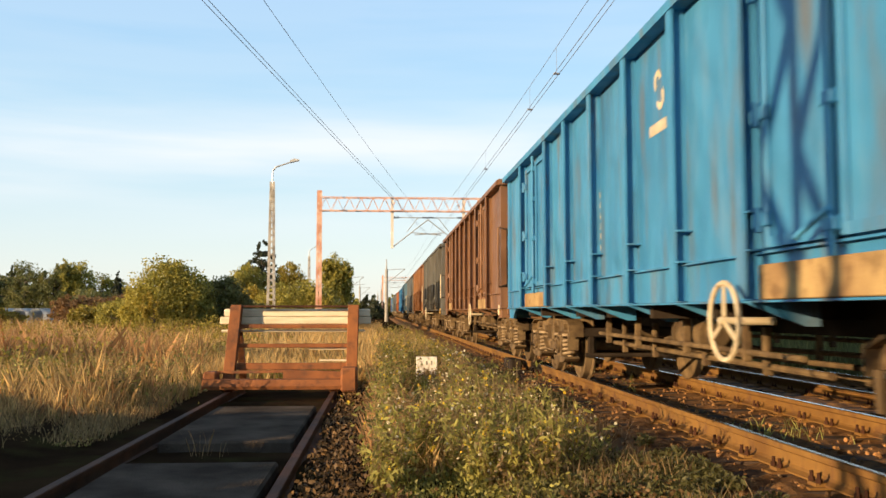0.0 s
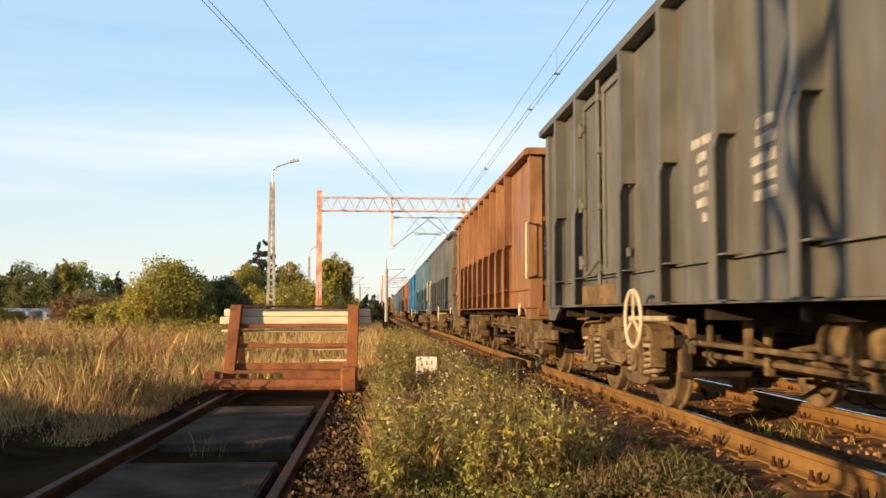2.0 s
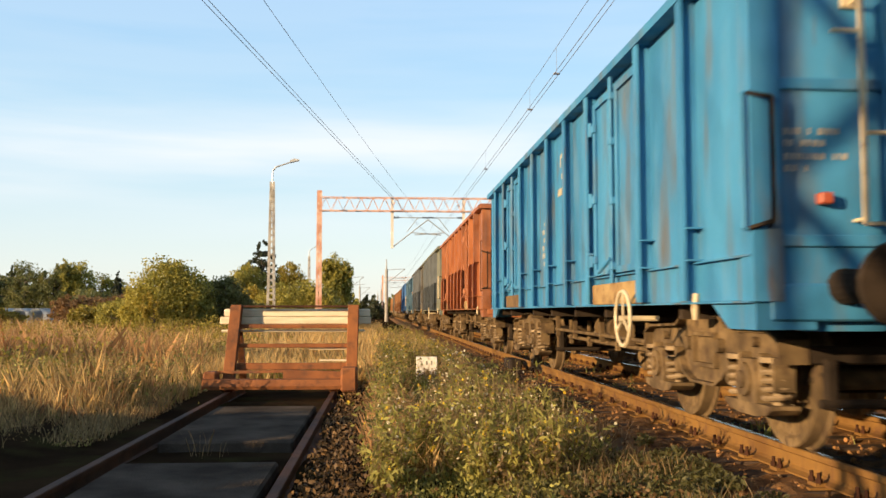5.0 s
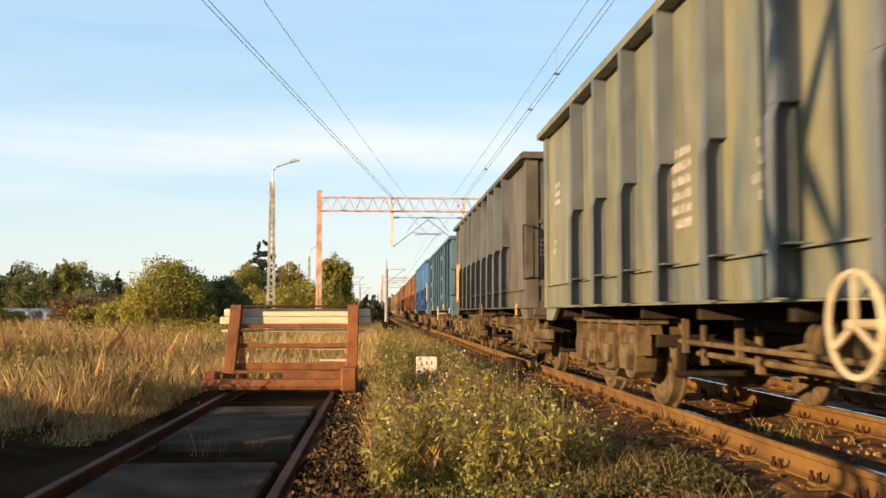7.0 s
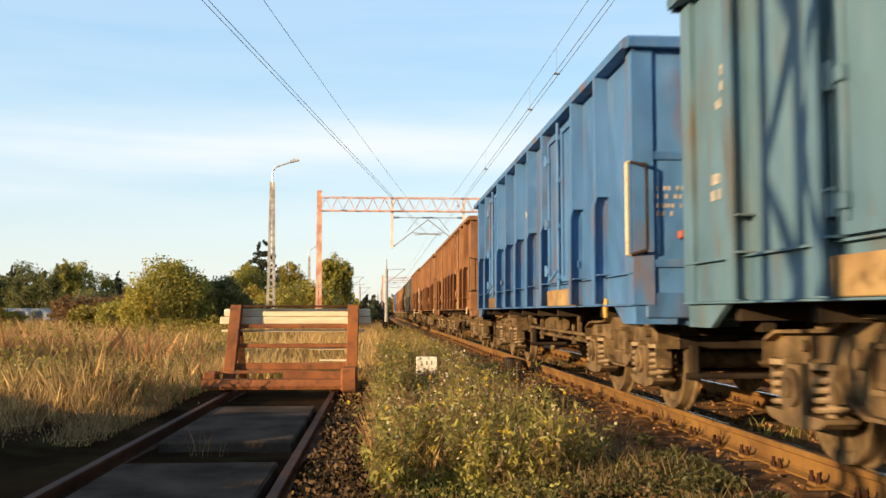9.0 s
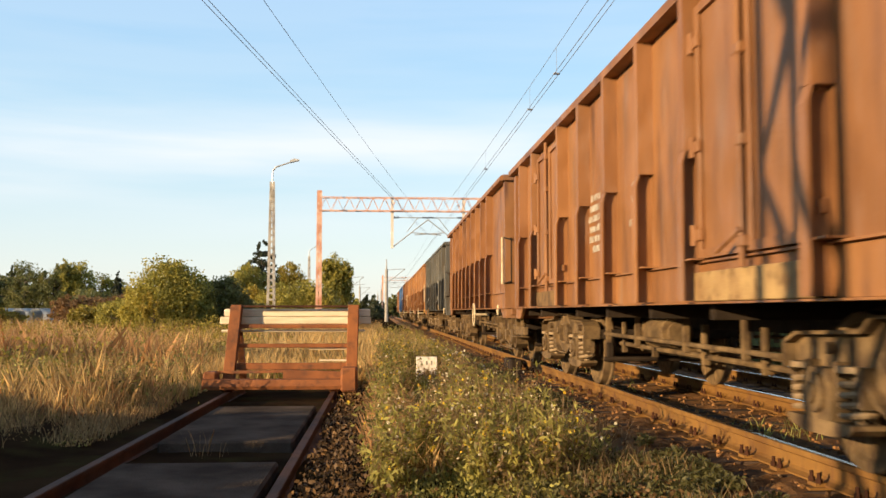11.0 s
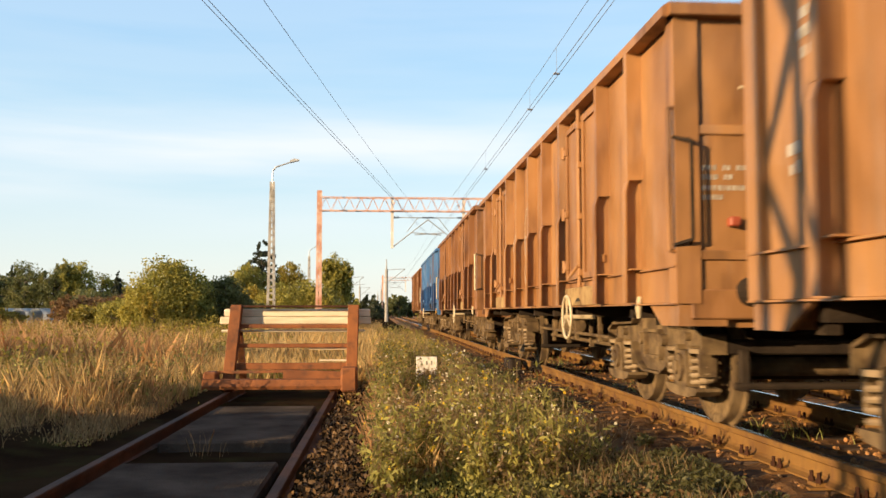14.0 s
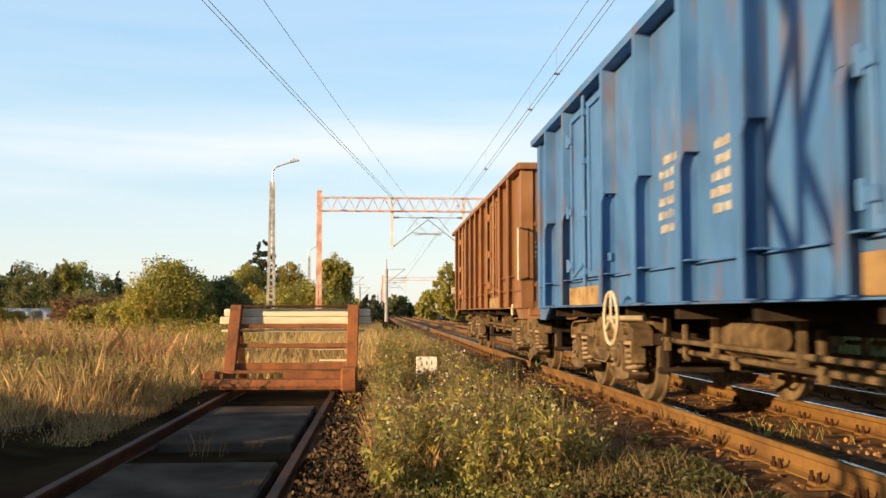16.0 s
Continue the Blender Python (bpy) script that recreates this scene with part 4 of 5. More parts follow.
def blade_verts(x, y, z, height, width, lean):
    """Grass blades of two pieces: a strip and a bent tip, five corners each."""
    n = len(x)
    turn = RNG.uniform(0, 2 * math.pi, n)
    side = np.stack([np.cos(turn), np.sin(turn), np.zeros(n)], 1) * (width * RNG.uniform(0.6, 1.3, n))[:, None]
    way = RNG.uniform(0, 2 * math.pi, n)
    bend = np.stack([np.cos(way), np.sin(way), np.zeros(n)], 1) * (height * lean * RNG.uniform(0.2, 1.2, n))[:, None]
    base = np.stack([x, y, z], 1)
    up = np.stack([np.zeros(n), np.zeros(n), height], 1)
    mid, tip = base + up * 0.55 + bend * 0.35, base + up + bend
    return np.stack([base - side, base + side, mid + side * 0.8, tip, mid - side * 0.8], 1).reshape(-1, 3)


def crown_points(lumps, n, spread=0.33, shell=0.72):
    """Leaf places in clumps over the skin of several lumps (x, y, z, rx, ry, rz)."""
    vol = np.array([l[3] * l[5] for l in lumps])
    out = []
    for l, share in zip(lumps, vol / vol.sum()):
        count = int(n * share)
        clumps = max(10, count // 45)
        d = RNG.normal(size=(clumps, 3))
        d /= np.linalg.norm(d, axis=1)[:, None]
        r = RNG.uniform(shell, 1.08, (clumps, 1))
        c = d * r
        pick = RNG.integers(0, clumps, count)
        p = c[pick] + np.clip(RNG.normal(size=(count, 3)), -1.5, 1.5) * spread * 0.42
        p = p * np.array(l[3:6]) + np.array(l[0:3])
        out.append(p[p[:, 2] > 0.05])
    return np.concatenate(out)


def make_tree(name, label, category, x, y, height, width, kind, lumps=None, leaves=2600, size=0.16, trunk=True):
    t = thing(name, label, category, pose(x, y, -0.03), group="trees and bushes by the line")
    bm = bmesh.new()
    top = height * 0.8
    r = 0.02 * height + 0.03
    rod(bm, (0, 0, 0), (0.1, 0, top * 0.5), r, 8, r * 0.7)
    rod(bm, (0.1, 0, top * 0.5), (0, 0.05, top), r * 0.7, 8, r * 0.25)
    for i in range(9):
        a, z = i * 2.4, height * (0.18 + 0.06 * i)
        k = width * 0.42 * (1 - 0.07 * i)
        rod(bm, (0.05, 0, z), (k * math.cos(a), k * math.sin(a), z + height * 0.16), r * 0.4, 6, r * 0.1)
    part("trunk", bm, BARK, t)
    rng = random.Random(int(x * 31 + y * 7))
    if not lumps:
        if kind == "dark":
            lumps = [(0, 0, height * (0.1 + 0.085 * i), width * 0.5 * (1 - 0.095 * i), width * 0.5 * (1 - 0.095 * i), height * 0.09) for i in range(10)]
        else:
            lumps = [(0, 0, height * 0.5, width * 0.36, width * 0.36, height * 0.42)]
            for i in range(8):
                a, k = rng.uniform(0, 6.28), rng.uniform(0.2, 0.34) * width
                zz = rng.uniform(0.2, 0.8) * height
                s = rng.uniform(0.16, 0.26)
                lumps.append((k * math.cos(a), k * math.sin(a), zz, width * s, width * s, height * s * 0.9))
    quads("crown", leaf_verts(crown_points(lumps, leaves), size), LEAF[kind], t)
    return t


def make_field():
    """Tall dry grass left of the siding, low growth on the verge, and the strip beyond the tracks."""
    def scatter(n, x0, x1, y0, y1, power=1.0):
        x = RNG.uniform(x0, x1, n)
        y = y0 + (y1 - y0) * RNG.uniform(0, 1, n) ** power
        return x, y

    def patch(x, y, s, seed):
        return np.array([noise.noise(Vector((a * s, b * s, seed))) for a, b in zip(x, y)])

    def sightline(x, y):
        """Trodden low where the kilometre stone stands clear."""
        return np.where((y > 9) & (y < 17.8) & (np.abs(x / y - 0.051) < 0.02), 0.35, 1.0)

    for name, label, mat, n, tall, width, seed, thr in (
            ("dry_grass", "tall dry tan grass swaying beside the siding", TAN, 62000, 0.92, 0.007, 1.0, -0.2),
            ("olive_grass", "olive green grass among the dry stalks", OLIVE, 36000, 0.60, 0.009, 9.0, -0.05),
            ("seed_grass", "reddish brown seed heads of tall grass", STRAW, 26000, 1.05, 0.008, 17.0, 0.0)):
        x1, y1 = scatter(int(n * 0.62), -13, -2.75, 9.0, 24, 1.2)
        x2, y2 = scatter(int(n * 0.45), -46, -2.6, 24, 75, 1.5)
        x, y = np.concatenate([x1, x2]), np.concatenate([y1, y2])
        keep = (patch(x, y, 0.3, seed) + 0.5 * patch(x, y, 1.1, seed + 2) > thr) & (x > -0.75 * y)
        x, y = x[keep], y[keep]
        edge = np.clip((-x - 2.5) / 1.2, 0.35, 1) * np.clip((y - 9.6 + 2.2 * patch(x, y, 0.7, 3)) / 3.6, 0.16, 1)
        h = tall * RNG.uniform(0.55, 1.15, len(x)) * edge * (0.8 + 0.45 * patch(x, y, 0.22, seed + 5))
        verts = blade_verts(x, y, np.full(len(x), 0.0), h, width * 0.75 * (1 + y / 28), 0.55)
        tagged(quads(name, verts, mat, corners=5), label, "grass", kind="stuff")
    # low shaded turf between the tall grass and the siding
    x, y = scatter(9000, -7.5, -2.6, 8.6, 12.5, 1.0)
    keep = patch(x, y, 0.6, 23) + 0.6 * patch(x, y, 1.9, 24) > -0.15
    x, y = x[keep], y[keep]
    h = 0.15 * RNG.uniform(0.3, 1.5, len(x)) * (1 + 0.7 * patch(x, y, 0.5, 25))
    tagged(quads("shaded_turf", blade_verts(x, y, np.full(len(x), 0.04), h, 0.004 + 0.0 * x, 0.6), DRYWEED, corners=5), "low dry turf in the shade beside the siding", "grass", kind="stuff")
    # grass beyond the end of the siding
    for name, label, mat, n, tall in (("siding_end_grass", "tan grass beyond the buffer stop", TAN, 15000, 0.55), ("siding_end_turf", "green turf beyond the buffer stop", OLIVE, 12000, 0.34)):
        x, y = scatter(n, -3.2, 0.1, 15.6, 70, 1.5)
        h = tall * RNG.uniform(0.4, 1.2, n) * (0.9 + 0.6 * patch(x, y, 0.4, 12))
        tagged(quads(name, blade_verts(x, y, np.full(n, 0.0), h, 0.006 * (1 + y / 28), 0.5), mat, corners=5), label, "grass", kind="stuff")
    # yellow-flowering patches and low shrubs in the field
    spots = []
    for k in range(46):
        px, py = RNG.uniform(-18, -3.6), RNG.uniform(13, 42)
        if noise.noise(Vector((px * 0.25, py * 0.2, 31))) < -0.05:
            continue
        c = np.array([px, py, 0.55]) + RNG.normal(size=(420, 3)) * (0.5, 0.5, 0.24)
        spots.append(c[c[:, 2] > 0.05])
    tagged(quads("field_goldenrod", leaf_verts(np.concatenate(spots), 0.034, 2.4), LEAF["yellow"]), "yellowing goldenrod patches in the dry grass", "weeds", kind="stuff")
    spots = []
    for k in range(64):
        px, py = RNG.uniform(-12, -3.2), RNG.uniform(11, 22)
        c = np.array([px, py, 0.3]) + RNG.normal(size=(380, 3)) * (0.4, 0.4, 0.18)
        spots.append(c[c[:, 2] > 0.02])
    tagged(quads("field_herbs", leaf_verts(np.concatenate(spots), 0.026, 2.8), WEED), "green broad-leaved herbs at the foot of the grass", "weeds", kind="stuff")
    # short turf and weeds on the verge between the siding and the main line
    x, y = scatter(24000, 0.05, 1.9, 4.5, 48, 1.7)
    h = 0.10 * RNG.uniform(0.3, 1.5, len(x)) * (1.1 + 1.3 * patch(x, y, 0.5, 40)) * sightline(x, y)
    tagged(quads("verge_turf", blade_verts(x, y, np.full(len(x), 0.0) + 0.05 * np.clip(x, 0, 2), h, 0.0024 * (1 + y / 9), 0.5), OLIVE, corners=5), "short green and brown turf on the verge", "grass", kind="stuff")
    x, y = scatter(9000, 0.15, 1.7, 6.9, 45, 1.5)
    h = 0.27 * RNG.uniform(0.3, 1.4, len(x)) * sightline(x, y)
    tagged(quads("verge_straw", blade_verts(x, y, np.full(len(x), 0.02), h, 0.004 * (1 + y / 20), 0.7), TAN, corners=5), "dry straw stalks on the verge", "grass", kind="stuff")
    # litter of leaves and low creeping green towards the ballast
    x, y = scatter(17000, -0.55, 1.85, 4.3, 30, 1.6)
    c = np.stack([x, y, 0.05 + 0.06 * np.clip(x - 0.3, 0, 2) + RNG.uniform(0, 0.06, len(x))], 1)
    dry = (patch(x, y, 0.9, 60) > 0.0) | (x < 0.1)
    tagged(quads("creeping_weeds", leaf_verts(np.repeat(c[~dry], 2, axis=0) + RNG.normal(0, 0.03, (2 * (~dry).sum(), 3)), 0.020), WEED), "low creeping green weeds on the shoulder", "weeds", kind="stuff")
    tagged(quads("leaf_litter", leaf_verts(np.repeat(c[dry], 2, axis=0) + RNG.normal(0, 0.03, (2 * dry.sum(), 3)), 0.022), LEAF["rusty"]), "dry brown leaf litter on the shoulder", "leaf litter", kind="stuff")
    # mossy green mats and brown tufts between the weeds and the ballast
    x, y = scatter(60000, 0.9, 2.25, 4.0, 24, 1.7)
    keep = patch(x, y, 0.75, 71) + 0.5 * patch(x, y, 2.3, 73) > 0.02
    x, y = x[keep], y[keep]
    c = np.stack([x, y, 0.05 + 0.06 * np.clip(x - 0.3, 0, 2) + 0.05 * np.clip(x - 1.75, 0, 1) + RNG.uniform(0, 0.07, len(x))], 1)
    tagged(quads("moss_mat", leaf_verts(c, 0.020, 2.6), LEAF["moss"]), "low mossy green mats beside the ballast", "moss", kind="stuff")
    x, y = scatter(7000, 0.8, 2.15, 4.2, 26, 1.5)
    keep = patch(x, y, 1.2, 81) > -0.05
    x, y = x[keep], y[keep]
    tagged(quads("shoulder_stalks", blade_verts(x, y, 0.04 + 0.05 * np.clip(x, 0, 2), 0.16 * RNG.uniform(0.3, 1.4, len(x)), 0.0022 * (1 + y / 14), 0.6), DRYWEED, corners=5), "thin dry stalks on the ballast shoulder", "grass", kind="stuff")
    # stalky flowering weeds
    stems, leaves, dried, petals, pale = [], [], [], [], []
    for i in range(900):
        if i < 640:
            px, py = 0.02 + 1.75 * RNG.uniform() ** 1.3, 6.3 + 17 * RNG.uniform() ** 1.4
        else:
            px, py = RNG.uniform(-0.2, 1.9), RNG.uniform(16, 48)
        if 14.6 < py < 18.2 and 0.1 < px < 1.35:
            continue
        if noise.noise(Vector((px * 1.3, py * 0.9, 21))) < -0.18:
            continue
        clear = 0.3 if 9 < py < 17.8 and abs(px / py - 0.051) < 0.018 else 1.0
        tall = clear * RNG.uniform(0.22, 0.72) * (1.0 if px < 1.4 else 0.7) * (0.8 + 0.5 * (noise.noise(Vector((px * 0.8, py * 0.6, 3))) + 0.3))
        k = 9
        tip = np.array([px, py, 0.03]) + np.stack([RNG.normal(0, 0.10, k), RNG.normal(0, 0.10, k), tall * RNG.uniform(0.7, 1.1, k)], 1)
        for q in tip:
            base = np.array([px, py, 0.0]) + RNG.normal(0, 0.03, 3) * (1, 1, 0)
            w = np.array([0.003, 0.0, 0.0]) if RNG.uniform() < 0.5 else np.array([0.0, 0.003, 0.0])
            stems.append(np.stack([base - w, base + w, q + w * 0.5, q - w * 0.5]))
            u = RNG.uniform(0.1, 1.0, 14)[:, None]
            brown = noise.noise(Vector((px * 1.1, py * 0.8, 52))) + RNG.normal(0, 0.15) > 0.08
            (dried if brown else leaves).append(base + (q - base) * u + RNG.normal(0, 0.024, (14, 3)))
            if RNG.uniform() < (0.20 if py < 12 else 0.24):
                m = RNG.integers(1, 3)
                (petals if RNG.uniform() < (0.4 if py < 12 else 0.75) else pale).append(q + RNG.normal(0, 0.025, (m, 3)))
    tagged(quads("weed_stems", np.concatenate(stems), DRYWEED), "thin upright weed stems on the verge", "weeds", kind="stuff")
    tagged(quads("weed_leaves", leaf_verts(np.concatenate(leaves), 0.018, 3.4), WEED), "bushy green weed foliage on the verge", "weeds", kind="stuff")
    tagged(quads("withered_leaves", leaf_verts(np.concatenate(dried), 0.015, 3.4), DRYWEED), "withered brown weed foliage on the verge", "weeds", kind="stuff")
    tagged(quads("yellow_flowers", leaf_verts(np.repeat(np.concatenate(petals), 4, axis=0), 0.022, 1.2), PETAL), "small yellow flower heads on the weeds", "flowers", kind="stuff")
    tagged(quads("pale_flowers", leaf_verts(np.repeat(np.concatenate(pale), 4, axis=0), 0.020, 1.2), PALEPETAL), "small pale seed tufts on the weeds", "flowers", kind="stuff")
    # reddish dry weeds by the siding rail
    x, y = scatter(2600, -0.12, 0.3, 8.0, 22, 1.3)
    tagged(quads("red_weeds", blade_verts(x, y, np.full(len(x), 0.0), 0.34 * RNG.uniform(0.3, 1.3, len(x)), 0.006 * (1 + y / 25), 0.45), STRAW, corners=5), "reddish dry weeds along the siding", "weeds", kind="stuff")
    # green strip beyond the second track
    x, y = scatter(26000, 9.6, 16, 10, 70, 1.3)
    tagged(quads("far_verge_grass", blade_verts(x, y, np.full(len(x), -0.15), 0.75 * RNG.uniform(0.5, 1.2, len(x)), 0.012 * (1 + y / 25), 0.35), LEAF["green"], corners=5), "dense green growth beyond the second track", "grass", kind="stuff")
    # sparse tufts between the siding rails and in the four-foot
    x, y = scatter(420, -2.0, -0.8, 7.4, 8.9)
    sel = (np.hypot(x + 1.5, y - 8.4) < 0.2) & (RNG.uniform(0, 1, len(x)) < 0.7)
    tagged(quads("siding_tufts", blade_verts(x[sel], y[sel], np.full(sel.sum(), 0.0), 0.22 * RNG.uniform(0.4, 1.2, sel.sum()), 0.0022, 0.5), DRYWEED, corners=5), "sparse dry tufts in the joints of the siding", "grass", kind="stuff")
    x, y = scatter(1500, 3.2, 4.0, 6, 40, 1.4)
    sel = patch(x, y, 0.8, 77) > 0.12
    tagged(quads("track_weeds", blade_verts(x[sel], y[sel], np.full(sel.sum(), 0.14), 0.14 * RNG.uniform(0.4, 1.3, sel.sum()), 0.006, 0.6), OLIVE, corners=5), "thin weeds between the main rails", "grass", kind="stuff")


def make_trees():
    make_tree("willow_bush", "broad yellow-green willow bush in the dry field", "bush", -10.1, 45, 3.75, 4.3, "willow", leaves=30000, size=0.075, lumps=[(-0.2, 0, 2.0, 1.5, 1.6, 1.65), (-1.3, 0, 1.3, 0.9, 1.2, 1.2), (0.9, 0, 1.9, 1.1, 1.3, 1.4), (0.2, -0.2, 2.9, 0.8, 0.9, 0.8), (-0.6, -0.6, 1.0, 1.2, 1.0, 1.0), (1.4, 0.2, 1.0, 0.9, 1.0, 1.0)])
    make_tree("dark_bush", "dark green bush beside the willow", "bush", -7.7, 46.5, 3.2, 3.0, "green", leaves=14000, size=0.08)
    make_tree("small_yellow_bush", "small yellowing bush in front of the willow", "bush", -10.0, 41.5, 2.3, 1.3, "yellow", leaves=3200, size=0.065)
    make_tree("low_round_bush", "low rounded green bush by the lamp post", "bush", -5.3, 60, 3.3, 5.6, "willow", leaves=20000, size=0.085, lumps=[(0, 0, 1.3, 2.5, 1.8, 1.8), (-1.6, 0, 1.0, 1.4, 1.3, 1.3), (1.5, -0.2, 1.1, 1.5, 1.4, 1.5), (0.3, 0, 2.1, 1.3, 1.2, 1.1)])
    make_tree("poplar_tree", "leafy upright tree behind the portal mast", "tree", -3.5, 76, 6.1, 3.1, "willow", leaves=20000, size=0.095)
    make_tree("round_tree", "rounded green and yellow tree by the line", "tree", -7.3, 77, 5.5, 3.0, "yellow", leaves=17000, size=0.095)
    make_tree("pine_tree", "tall dark green tree with a ragged top", "tree", -10.4, 82, 7.5, 3.4, "dark", leaves=11000, size=0.10, lumps=[(0, 0, 6.9, 0.45, 0.45, 0.8), (0.1, 0, 6.0, 1.0, 1.0, 0.6), (-0.5, 0, 5.4, 1.0, 0.9, 0.5), (0.7, 0, 4.9, 1.1, 1.0, 0.6), (-0.3, 0, 4.3, 1.5, 1.3, 0.7), (0.6, 0, 3.4, 1.6, 1.4, 0.8), (0, 0, 2.3, 1.6, 1.5, 1.1)])
    make_tree("willow_tree", "rounded yellow-green tree in front of the pine", "tree", -11.0, 76, 5.2, 3.6, "willow", leaves=18000, size=0.09)
    make_tree("small_spruce", "small dark spruce at the edge of the field", "tree", -22.2, 80, 4.9, 2.1, "dark", leaves=2200, size=0.16)
    make_tree("small_spruce", "small dark spruce at the edge of the field", "tree", -19.3, 82, 3.9, 1.8, "dark", leaves=1800, size=0.16)
    rng = random.Random(5)
    for i in range(31):
        x = -47 + i * 1.4 + rng.uniform(-0.7, 0.7)
        h = (5.9 if x < -26 else 4.4 if x < -15 else 3.7) * rng.uniform(0.78, 1.06)
        make_tree("field_tree", "dark green tree of a distant row", "tree", x, 88 + rng.uniform(-4, 6), h, rng.uniform(3.6, 4.8), rng.choice(("green", "green", "dark", "willow")), leaves=9000, size=0.115)
    for x, y, h, w, k in ((-20.8, 66, 2.6, 4.5, "rusty"), (-18.0, 62, 2.4, 5, "rusty"), (-13.5, 70, 4.1, 4.0, "willow"), (-9.2, 66, 3.2, 3.4, "yellow"), (-15.5, 52, 1.9, 3.4, "yellow"), (-7.4, 52, 2.2, 2.6, "green"), (-21, 70, 3.0, 5, "green"), (-16.5, 64, 2.8, 4.5, "rusty"), (-13.0, 48, 2.0, 3.5, "willow"), (-20.5, 50, 1.7, 4.0, "yellow")):
        make_tree("field_bush", "bush of mixed %s foliage in the field" % k, "bush", x, y, h, w, k, leaves=9000, size=0.085)
    for i in range(14):
        x = -17 + i * 1.75 + rng.uniform(-0.6, 0.6)
        make_tree("distant_tree", "small distant tree along the railway", "tree", x, 170 + rng.uniform(-20, 30), rng.uniform(3.0, 5.4), 4.2, rng.choice(("green", "willow", "dark")), leaves=900, size=0.42)
    for x, y, h, w in ((8.4, 108, 7.4, 4.6), (12.2, 104, 8.2, 5.5), (6.6, 122, 4.4, 4.0), (16.5, 100, 7.5, 6.0), (11.0, 135, 6.0, 5.0)):
        make_tree("lineside_tree", "yellow-green leafy tree beyond the second track", "tree", x, y, h, w, "willow", leaves=3600, size=0.22)
    for i in range(12):
        make_tree("lineside_bush", "dark green bush beyond the second track", "bush", 13.6 + rng.uniform(-0.8, 1.2), 12 + 6 * i + rng.uniform(-1, 1), rng.uniform(1.9, 3.0), rng.uniform(4.5, 6), "green", leaves=2600, size=0.13)
    # unseen row left of the view, added to cast the shade over the siding
    for i in range(7):
        make_tree("shade_bush", "dense low bush added out of view to shade the siding", "bush", -9.4 + rng.uniform(-0.25, 0.25), -5.2 + 2.1 * i, 2.05 if i < 6 else 1.5, 3.4, "green", leaves=9000, size=0.24)


# ---- buffer stop, portal, masts, wires, small things ----


def make_buffer_stop():
    s = thing("buffer_stop", "rusty steel buffer stop with weathered timber planks", "buffer stop", pose(-1.42, 13.95, 0), kind="")
    # two leaning posts, the one beside the field splayed a little more at the foot
    for foot, head in ((-0.815, -0.715), (1.0, 1.03)):
        bm = bmesh.new()
        rows = []
        for x, y, z, d in ((foot, -0.14, 0.10, 0.20), (foot * 0.55 + head * 0.45, -0.08, 0.66, 0.19), (head, 0.0, 1.375, 0.17)):
            rows.append([bm.verts.new(p) for p in ((x - 0.082, y, z), (x + 0.082, y, z), (x + 0.082, y + d, z), (x - 0.082, y + d, z))])
        for a, b in zip(rows, rows[1:]):
            for k in range(4):
                bm.faces.new((a[k], a[(k + 1) % 4], b[(k + 1) % 4], b[k]))
        bm.faces.new(rows[0][::-1]), bm.faces.new(rows[-1])
        bmesh.ops.recalc_face_normals(bm, faces=bm.faces[:])
        bmesh.ops.bevel(bm, geom=bm.edges[:], offset=0.008, segments=1, affect="EDGES")
        part("post", bm, RUST, s)
        bm = bmesh.new()
        beam(bm, (head, 0.14, 1.2), (foot * 0.95, 1.35, 0.10), 0.10, 0.12)
        part("back_brace", bm, RUST, s)
    for sx in (-1, 1):
        bm = bmesh.new()
        beam(bm, (sx * 0.76, -0.35, 0.16), (sx * 0.76, 1.5, 0.14), 0.12, 0.10)
        part("foot_rail", bm, RUST, s)
    bm = bmesh.new()
    box(bm, -0.80, 1.11, 0.02, 0.10, 1.335, 1.368, 0.008)
    part("top_bar", bm, RAILDARK, s, "thin dark rusty bar")
    for z, w in ((1.055, 0.06), (0.765, 0.06), (0.46, 0.10)):
        bm = bmesh.new()
        box(bm, -0.72, 0.96, -0.04 + 0.09 * z, 0.03 + 0.09 * z, z - w / 2, z + w / 2, 0.008)
        part("cross_bar", bm, RUST, s)
    for z0, z1, x0, x1 in ((1.20, 1.315, -0.92, 1.28), (1.085, 1.195, -0.98, 1.29), (0.965, 1.0, -0.96, 1.2)):
        bm = bmesh.new()
        box(bm, x0, x1, 0.19, 0.33, z0, z1, 0.012)
        part("plank", bm, TIMBER, s, "pale weathered timber plank")
    for z, x0 in ((0.70, 0.36), (0.525, 0.52)):
        bm = bmesh.new()
        box(bm, x0, 0.93, 0.10, 0.16, z, z + 0.03, 0.006)
        part("batten", bm, TIMBER, s, "pale timber batten")
    bm = bmesh.new()
    profile(bm, [(-0.44, 0.15), (-0.46, 0.20), (-0.43, 0.29), (-0.30, 0.30), (-0.26, 0.24), (-0.30, 0.15)], "x", -1.12, 1.02)
    part("front_beam", bm, RUST, s, "thick rusty front beam")
    for x0, x1, y0, y1, z0, z1 in ((-1.13, -0.93, -0.34, -0.04, 0.24, 0.40), (0.86, 1.10, -0.47, 0.0, 0.11, 0.46)):
        bm = boxed(x0, x1, y0, y1, z0, z1, 0.03)
        part("beam_bracket", bm, RUST, s)
    bm = bmesh.new()
    beam(bm, (0.02, -0.20, 0.36), (0.88, -0.24, 0.33), 0.10, 0.13)
    beam(bm, (-0.95, -0.10, 0.38), (0.05, -0.18, 0.40), 0.05, 0.04)
    part("bent_brace", bm, RUST, s)


